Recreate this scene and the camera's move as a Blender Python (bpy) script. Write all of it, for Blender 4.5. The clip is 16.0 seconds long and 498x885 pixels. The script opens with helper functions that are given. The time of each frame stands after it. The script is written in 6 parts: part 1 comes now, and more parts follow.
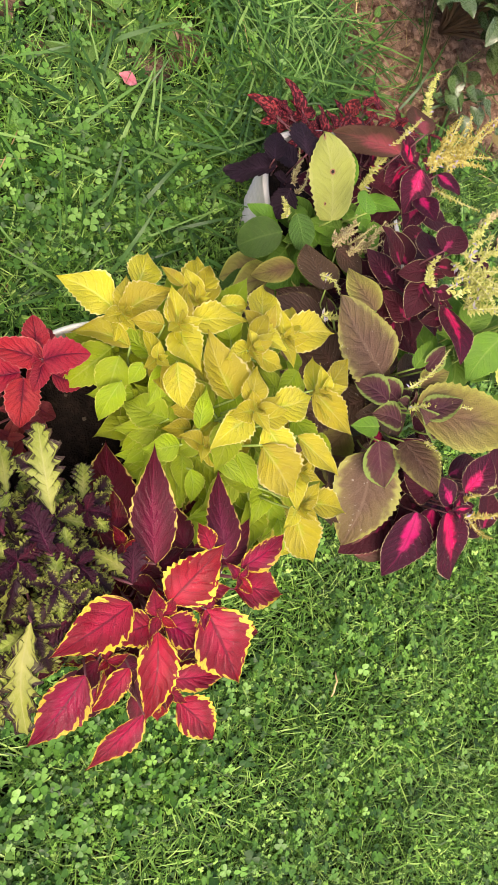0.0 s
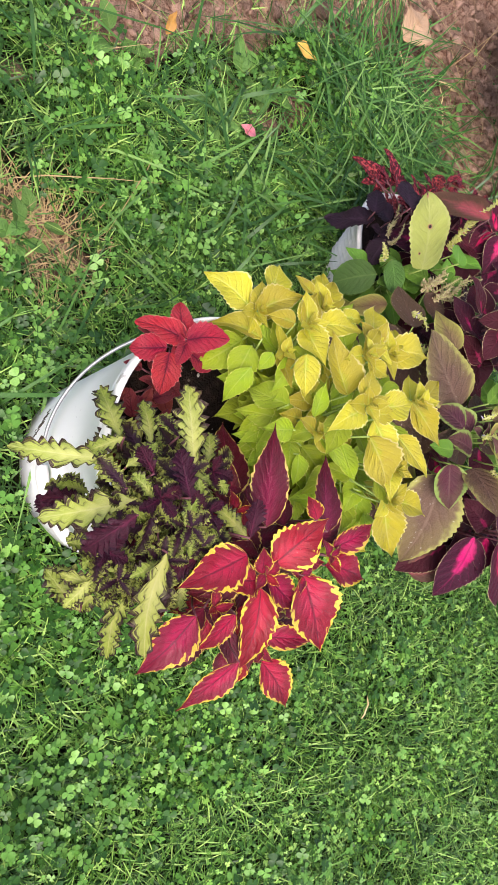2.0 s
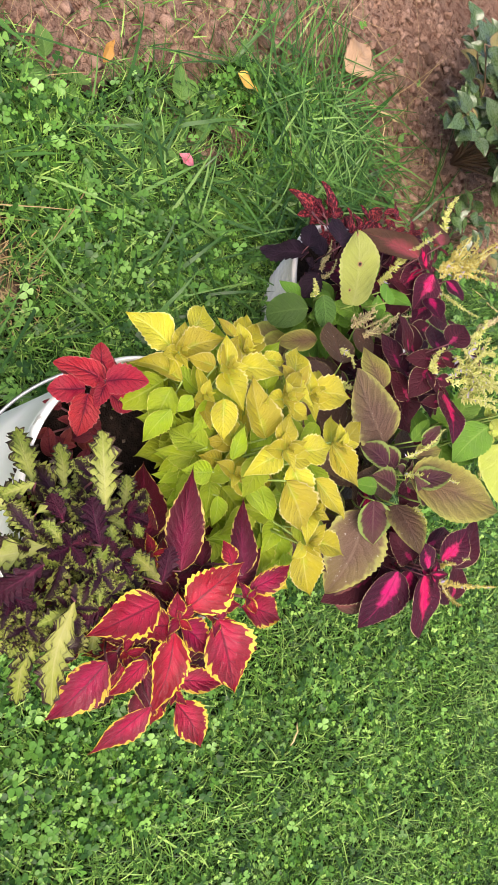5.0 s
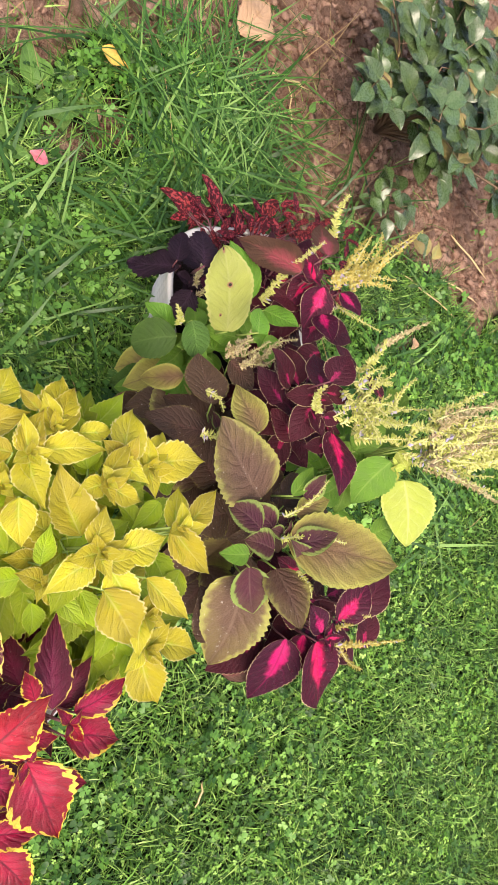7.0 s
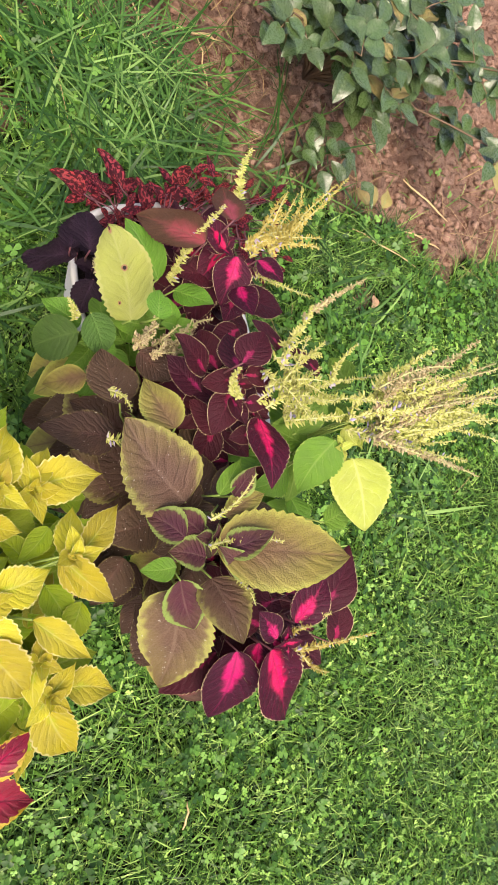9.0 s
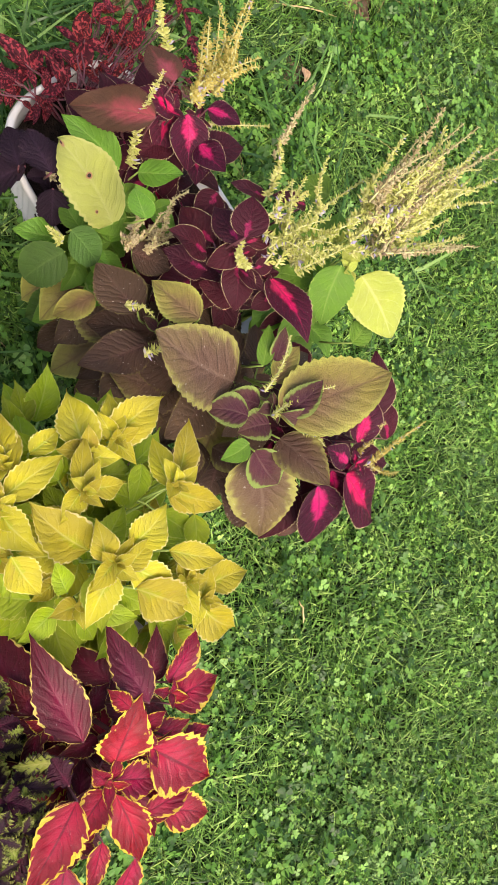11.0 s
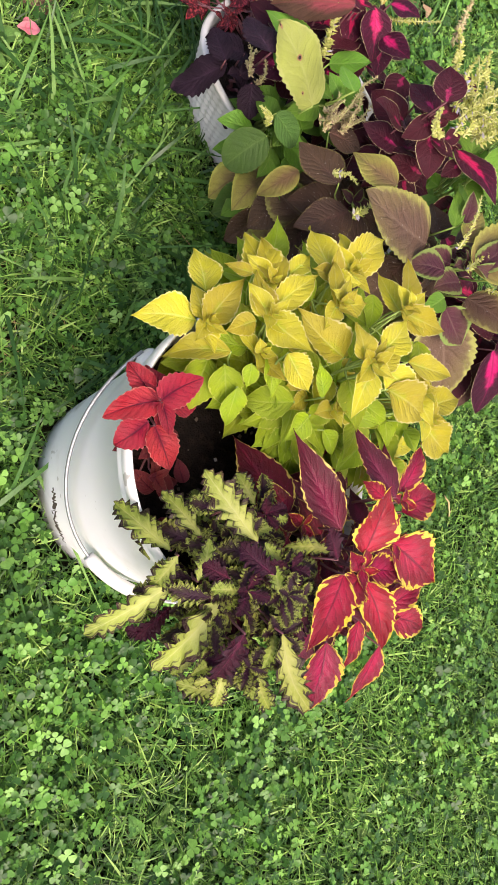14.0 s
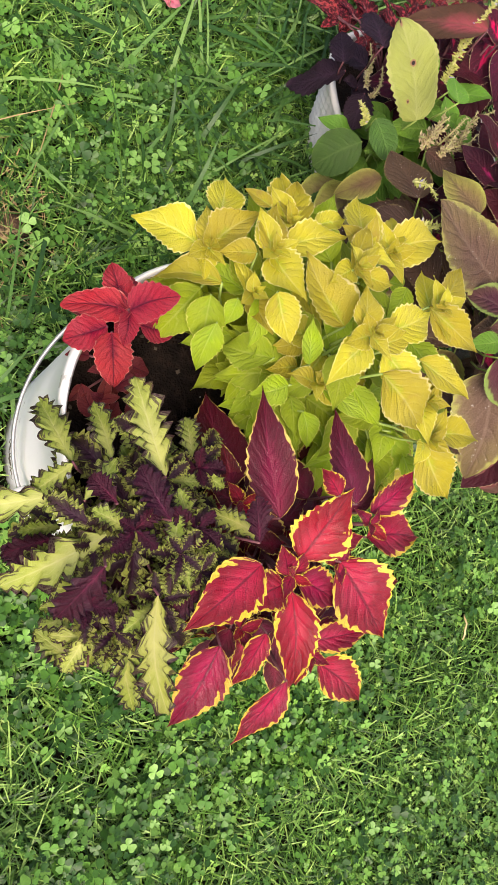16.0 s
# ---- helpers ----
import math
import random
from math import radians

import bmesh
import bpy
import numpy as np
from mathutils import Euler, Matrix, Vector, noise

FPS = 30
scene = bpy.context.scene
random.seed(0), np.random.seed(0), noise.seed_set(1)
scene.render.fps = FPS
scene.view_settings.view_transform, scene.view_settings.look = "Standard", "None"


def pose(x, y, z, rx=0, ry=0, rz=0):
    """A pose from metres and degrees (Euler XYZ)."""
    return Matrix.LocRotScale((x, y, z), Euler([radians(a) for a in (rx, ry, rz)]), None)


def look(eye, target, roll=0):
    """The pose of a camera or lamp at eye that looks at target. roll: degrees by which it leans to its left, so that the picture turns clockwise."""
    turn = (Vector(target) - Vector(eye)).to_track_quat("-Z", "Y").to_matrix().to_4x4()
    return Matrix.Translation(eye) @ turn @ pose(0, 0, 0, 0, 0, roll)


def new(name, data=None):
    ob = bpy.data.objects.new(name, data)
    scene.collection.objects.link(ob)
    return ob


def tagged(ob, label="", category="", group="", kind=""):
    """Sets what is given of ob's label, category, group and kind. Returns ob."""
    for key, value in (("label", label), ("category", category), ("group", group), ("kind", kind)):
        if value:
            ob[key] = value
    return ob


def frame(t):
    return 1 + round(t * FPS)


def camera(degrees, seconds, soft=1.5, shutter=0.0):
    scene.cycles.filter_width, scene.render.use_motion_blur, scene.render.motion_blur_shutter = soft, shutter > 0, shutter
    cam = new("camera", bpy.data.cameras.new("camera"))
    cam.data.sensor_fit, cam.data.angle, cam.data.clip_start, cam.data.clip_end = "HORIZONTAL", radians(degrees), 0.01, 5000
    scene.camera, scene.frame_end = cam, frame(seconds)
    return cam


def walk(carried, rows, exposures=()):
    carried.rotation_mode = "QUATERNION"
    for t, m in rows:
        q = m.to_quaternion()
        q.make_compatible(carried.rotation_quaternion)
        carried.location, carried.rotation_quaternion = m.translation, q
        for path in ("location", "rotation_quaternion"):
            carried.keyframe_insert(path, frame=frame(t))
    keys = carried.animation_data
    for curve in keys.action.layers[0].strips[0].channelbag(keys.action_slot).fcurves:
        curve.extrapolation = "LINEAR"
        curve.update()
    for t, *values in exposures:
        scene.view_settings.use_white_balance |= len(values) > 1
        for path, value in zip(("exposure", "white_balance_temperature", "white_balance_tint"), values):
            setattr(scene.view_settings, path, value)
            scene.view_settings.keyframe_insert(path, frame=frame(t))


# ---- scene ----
cam = camera(35.7, 16.0)
PATH = [
    (0, (0.034, 0.03, 0.906), (1.16, 0.208, -0.737), 80.8),
    (0.5, (-0.042, -0.028, 0.908), (1.117, 0.28, -0.692), 80.7),
    (1, (-0.077, -0.059, 0.91), (1.077, 0.302, -0.684), 80.1),
    (1.5, (-0.091, -0.068, 0.907), (1.048, 0.312, -0.693), 79.8),
    (2, (-0.092, -0.068, 0.906), (1.025, 0.31, -0.709), 80.0),
    (2.5, (-0.096, -0.067, 0.907), (1.013, 0.313, -0.713), 80.3),
    (3, (-0.098, -0.067, 0.91), (1.02, 0.325, -0.702), 80.2),
    (3.2, (-0.1, -0.068, 0.912), (1.025, 0.328, -0.694), 80.1),
    (5.3, (-0.051, -0.01, 0.942), (1.159, 0.381, -0.602), 81.5),
    (5.5, (-0.031, 0.004, 0.944), (1.19, 0.386, -0.593), 81.7),
    (6, (0.022, 0.045, 0.945), (1.259, 0.379, -0.591), 82.5),
    (6.5, (0.065, 0.09, 0.933), (1.302, 0.379, -0.612), 83.4),
    (7, (0.103, 0.126, 0.933), (1.342, 0.384, -0.616), 83.8),
    (7.5, (0.119, 0.148, 0.933), (1.37, 0.37, -0.612), 84.3),
    (8, (0.132, 0.157, 0.931), (1.379, 0.361, -0.619), 84.1),
    (8.5, (0.196, 0.159, 0.922), (1.419, 0.384, -0.645), 81.0),
    (8.7, (0.234, 0.152, 0.926), (1.436, 0.383, -0.656), 79.3),
    (10.8, (0.195, 0.262, 0.925), (1.341, -0.102, -0.673), 82.9),
    (11, (0.176, 0.272, 0.921), (1.308, -0.141, -0.676), 82.2),
    (11.5, (0.104, 0.261, 0.921), (1.206, -0.285, -0.656), 80.1),
    (12, (0.026, 0.25, 0.92), (1.125, -0.37, -0.632), 80.4),
    (12.2, (-0.004, 0.241, 0.923), (1.087, -0.331, -0.652), 81.9),
    (12.5, (-0.037, 0.254, 0.898), (1.077, -0.34, -0.653), 80.4),
    (13, (-0.068, 0.257, 0.877), (1.03, -0.281, -0.706), 80.9),
    (13.5, (-0.066, 0.242, 0.867), (1.019, -0.216, -0.749), 81.4),
    (14, (-0.068, 0.21, 0.866), (1.019, -0.133, -0.777), 78.6),
    (14.5, (-0.036, 0.154, 0.85), (1.052, -0.101, -0.809), 76.4),
    (15, (0.024, 0.102, 0.839), (1.037, -0.093, -0.874), 76.8),
    (15.5, (0.044, 0.076, 0.841), (1.023, -0.019, -0.9), 77.6),
    (16, (0.038, 0.027, 0.831), (1.006, 0.103, -0.918), 77.9),
]
WHITE_BALANCE = [(0, 0.95, 7650), (1.0, 0.95, 7400), (2.0, 0.97, 6700), (3.2, 0.97, 6700), (5.5, 1.00, 7250), (7.0, 1.08, 7350), (8.5, 1.04, 7500), (11, 0.98, 7500), (12, 0.98, 7400), (13.5, 1.06, 7200), (14.5, 0.96, 7350), (16, 0.94, 7350)]
walk(cam, [(t, look(eye, target, roll)) for t, eye, target, roll in PATH], [(t, stops, kelvin, 19) for t, stops, kelvin in WHITE_BALANCE])


# ---- light: bright, thinly clouded day ----
world = bpy.data.worlds.new("world")
scene.world = world
world.use_nodes = True
wn, wl = world.node_tree.nodes, world.node_tree.links
sky = wn.new("ShaderNodeTexSky")
sky.sky_type, sky.sun_disc = 'NISHITA', False
SUN_EL, SUN_AZ = 57.0, -134.0
sky.sun_elevation, sky.sun_rotation = radians(SUN_EL), radians(90 - SUN_AZ)
sky.air_density, sky.dust_density = 1.0, 3.0
wl.new(sky.outputs[0], wn["Background"].inputs[0])
wn["Background"].inputs[1].default_value = 0.150
sun = new("sun", bpy.data.lights.new("sun", 'SUN'))
sun.data.energy, sun.data.angle, sun.data.color = 2.3, radians(42), (1.0, 0.96, 0.9)
sun_way = Vector((math.cos(radians(SUN_EL)) * math.cos(radians(SUN_AZ)), math.cos(radians(SUN_EL)) * math.sin(radians(SUN_AZ)), math.sin(radians(SUN_EL))))
sun.matrix_world = look(sun_way * 20, (0, 0, 0))


# ---- materials ----
class Nodes:
    """Short hand for a node material."""

    def __init__(self, name):
        self.mat = bpy.data.materials.new(name)
        self.mat.use_nodes = True
        self.t = self.mat.node_tree
        self.bsdf = self.t.nodes["Principled BSDF"]
        self.out = self.t.nodes["Material Output"]

    def put(self, socket, v):
        if hasattr(v, "is_linked"):
            self.t.links.new(v, socket)
        elif isinstance(v, tuple) and len(v) == 3 and socket.type == 'RGBA':
            socket.default_value = (*v, 1)
        else:
            socket.default_value = v

    def math(self, op, a, b=0.0, c=0.0, clamp=False):
        n = self.t.nodes.new("ShaderNodeMath")
        n.operation, n.use_clamp = op, clamp
        for s, v in zip(n.inputs, (a, b, c)):
            self.put(s, v)
        return n.outputs[0]

    def ramp(self, x, lo, hi):
        """0 below lo, 1 above hi, smooth between."""
        n = self.t.nodes.new("ShaderNodeMapRange")
        n.interpolation_type = 'SMOOTHSTEP'
        self.put(n.inputs[0], x)
        n.inputs[1].default_value, n.inputs[2].default_value = lo, hi
        return n.outputs[0]

    def span(self, x, a, b):
        n = self.t.nodes.new("ShaderNodeMapRange")
        self.put(n.inputs[0], x)
        n.inputs[3].default_value, n.inputs[4].default_value = a, b
        return n.outputs[0]

    def mix(self, f, a, b, how='MIX'):
        n = self.t.nodes.new("ShaderNodeMix")
        n.data_type, n.blend_type = 'RGBA', how
        self.put(n.inputs[0], f), self.put(n.inputs[6], a), self.put(n.inputs[7], b)
        return n.outputs[2]

    def noise(self, scale, detail=3.0, where=None, rough=0.55):
        n = self.t.nodes.new("ShaderNodeTexNoise")
        n.inputs["Scale"].default_value, n.inputs["Detail"].default_value, n.inputs["Roughness"].default_value = scale, detail, rough
        if where is None:
            where = self.coord()
        self.t.links.new(where, n.inputs["Vector"])
        return n.outputs[0]

    def coord(self, which="Object"):
        n = self.t.nodes.new("ShaderNodeTexCoord")
        return n.outputs[which]

    def island(self):
        return self.t.nodes.new("ShaderNodeNewGeometry").outputs["Random Per Island"]

    def chance(self):
        return self.t.nodes.new("ShaderNodeObjectInfo").outputs["Random"]

    def split(self, v):
        n = self.t.nodes.new("ShaderNodeSeparateXYZ")
        self.t.links.new(v, n.inputs[0])
        return n.outputs

    def value(self, name):
        n = self.t.nodes.new("ShaderNodeAttribute")
        n.attribute_name = name
        return n.outputs["Fac"]

    def hsv(self, col, h=0.5, s=1.0, v=1.0):
        n = self.t.nodes.new("ShaderNodeHueSaturation")
        self.put(n.inputs["Hue"], h), self.put(n.inputs["Saturation"], s), self.put(n.inputs["Value"], v), self.put(n.inputs["Color"], col)
        return n.outputs[0]

    def bump(self, height, strength, distance):
        n = self.t.nodes.new("ShaderNodeBump")
        n.inputs["Strength"].default_value, n.inputs["Distance"].default_value = strength, distance
        self.put(n.inputs["Height"], height)
        self.t.links.new(n.outputs[0], self.bsdf.inputs["Normal"])
        return n.outputs[0]

    def done(self, color, rough=0.5, spec=0.5, thin=0.0, normal=None):
        self.put(self.bsdf.inputs["Base Color"], color)
        self.put(self.bsdf.inputs["Roughness"], rough)
        self.put(self.bsdf.inputs["Specular IOR Level"], spec)
        if thin:
            tr = self.t.nodes.new("ShaderNodeBsdfTranslucent")
            self.put(tr.inputs[0], color)
            mixer = self.t.nodes.new("ShaderNodeMixShader")
            mixer.inputs[0].default_value = thin
            self.t.links.new(self.bsdf.outputs[0], mixer.inputs[1])
            self.t.links.new(tr.outputs[0], mixer.inputs[2])
            self.t.links.new(mixer.outputs[0], self.out.inputs[0])
        return self.mat


def leaf_paint(name, heart, blade, rim, vein, heart_at=(0.0, 0.3), rim_at=(0.85, 0.95), ragged=0.12, veins=7, vein_mix=0.5, rough=0.45, thin=0.25, heart_long=0.8, age=0.3, puff=0.5, flecks=0.0, spot=None, spots=0.0, spec=0.2, net=0.25, marks=(), hatch=0.0):
    """A leaf whose colour runs from its heart over the blade to the rim, with midrib and side veins; the UV map holds (across, along)."""
    n = Nodes(name)
    u, v, _ = n.split(n.coord("UV"))
    side = n.math('ABSOLUTE', n.math('MULTIPLY_ADD', u, 2.0, -1.0))
    here = n.t.nodes.new("ShaderNodeCombineXYZ")
    for q, val in zip(here.inputs, (n.math('MULTIPLY', u, 0.6), v, n.math('MULTIPLY', n.chance(), 37.0))):
        n.put(q, val)
    here = here.outputs[0]
    wob = n.noise(8.0, 4.0, here)
    fine = n.noise(34.0, 3.0, here)
    warp = n.math('MULTIPLY_ADD', wob, 2.0, -1.0)
    # side veins sweep forward from the midrib
    wave = n.math('SINE', n.math('MULTIPLY', n.math('SUBTRACT', n.math('MULTIPLY_ADD', warp, 0.09, v), n.math('MULTIPLY', side, 0.30)), veins * 2 * math.pi))
    sidevein = n.math('MULTIPLY', n.ramp(wave, 0.93, 1.0), n.math('SUBTRACT', 0.8, n.math('MULTIPLY', side, 0.6)))
    midrib = n.math('SUBTRACT', 1.0, n.ramp(side, 0.015, 0.07))
    vmask = n.math('MAXIMUM', sidevein, midrib)
    out = n.math('MAXIMUM', side, n.ramp(v, 0.86, 1.06))
    inner = n.math('ADD', n.math('ADD', side, n.math('MULTIPLY', warp, 0.35)), n.math('MULTIPLY', n.ramp(v, 0.25, heart_long), 0.55))
    col = n.mix(n.ramp(inner, heart_at[0], heart_at[1]), heart, blade)
    jag = n.math('ADD', n.math('ADD', out, n.math('MULTIPLY', warp, ragged)), n.math('MULTIPLY', wave, ragged * 0.25))
    col = n.mix(n.ramp(jag, rim_at[0], rim_at[1]), col, rim)
    col = n.mix(n.math('MULTIPLY', vmask, vein_mix), col, vein)
    if hatch:
        gap = n.math('MULTIPLY', n.ramp(n.math('MULTIPLY', wave, -1.0), 0.35, 0.8), n.ramp(n.math('ADD', side, n.math('MULTIPLY', warp, 0.5)), 0.34, 0.62))
        col = n.mix(n.math('MULTIPLY', gap, hatch), col, rim)
    # fine net of veins, and the soft swelling between the side veins
    cells = n.t.nodes.new("ShaderNodeTexVoronoi")
    cells.feature, cells.inputs["Scale"].default_value = 'DISTANCE_TO_EDGE', 44.0
    n.t.links.new(here, cells.inputs["Vector"])
    mesh_vein = n.math('SUBTRACT', 1.0, n.ramp(cells.outputs["Distance"], 0.0, 0.16))
    col = n.mix(n.math('MULTIPLY', mesh_vein, net * vein_mix), col, vein)
    if marks:
        for mu, mv, mr in marks:
            far = n.math('SQRT', n.math('ADD', n.math('POWER', n.math('MULTIPLY', n.math('SUBTRACT', u, mu), 0.6), 2.0), n.math('POWER', n.math('SUBTRACT', v, mv), 2.0)))
            edge = n.math('ADD', far, n.math('MULTIPLY', warp, 0.030))
            col = n.mix(n.math('SUBTRACT', 1.0, n.ramp(edge, mr, mr * 1.5)), col, (0.36, 0.20, 0.10))
            col = n.mix(n.math('SUBTRACT', 1.0, n.ramp(edge, mr * 0.5, mr * 0.75)), col, (0.02, 0.012, 0.01))
    if spot:
        col = n.mix(n.math('MULTIPLY', n.ramp(n.noise(9.0, 4.0, here), 0.50, 0.58), spots), col, spot)
    if flecks:
        col = n.mix(n.math('MULTIPLY', n.ramp(n.noise(30.0, 1.0, here), 0.72, 0.76), flecks), col, (0.75, 0.72, 0.66))
    col = n.mix(n.math('MULTIPLY', n.ramp(n.noise(3.2, 5.0, here), 0.60, 0.72), age * 0.7), col, (0.36, 0.22, 0.08))
    tone = n.math('MULTIPLY', n.span(n.chance(), 0.76, 1.14), n.span(n.noise(5.0, 4.0, here), 0.80, 1.18))
    col = n.hsv(col, n.span(n.chance(), 0.488, 0.508), n.span(n.noise(2.5, 2.0, here), 0.90, 1.06), tone)
    soft = n.math('MULTIPLY', n.ramp(wave, -0.2, 1.0), n.math('SUBTRACT', 1.0, n.math('MULTIPLY', side, 0.5)))
    soft = n.math('MAXIMUM', soft, n.math('SUBTRACT', 1.0, n.ramp(side, 0.0, 0.16)))
    height = n.math('ADD', n.math('MULTIPLY', soft, -0.8), n.math('ADD', n.math('MULTIPLY', fine, 0.25), n.math('MULTIPLY', mesh_vein, -0.25)))
    n.bump(height, puff, 0.0016)
    return n.done(col, n.span(n.noise(14.0, 2.0, here), rough - 0.10, rough + 0.12), spec, thin)


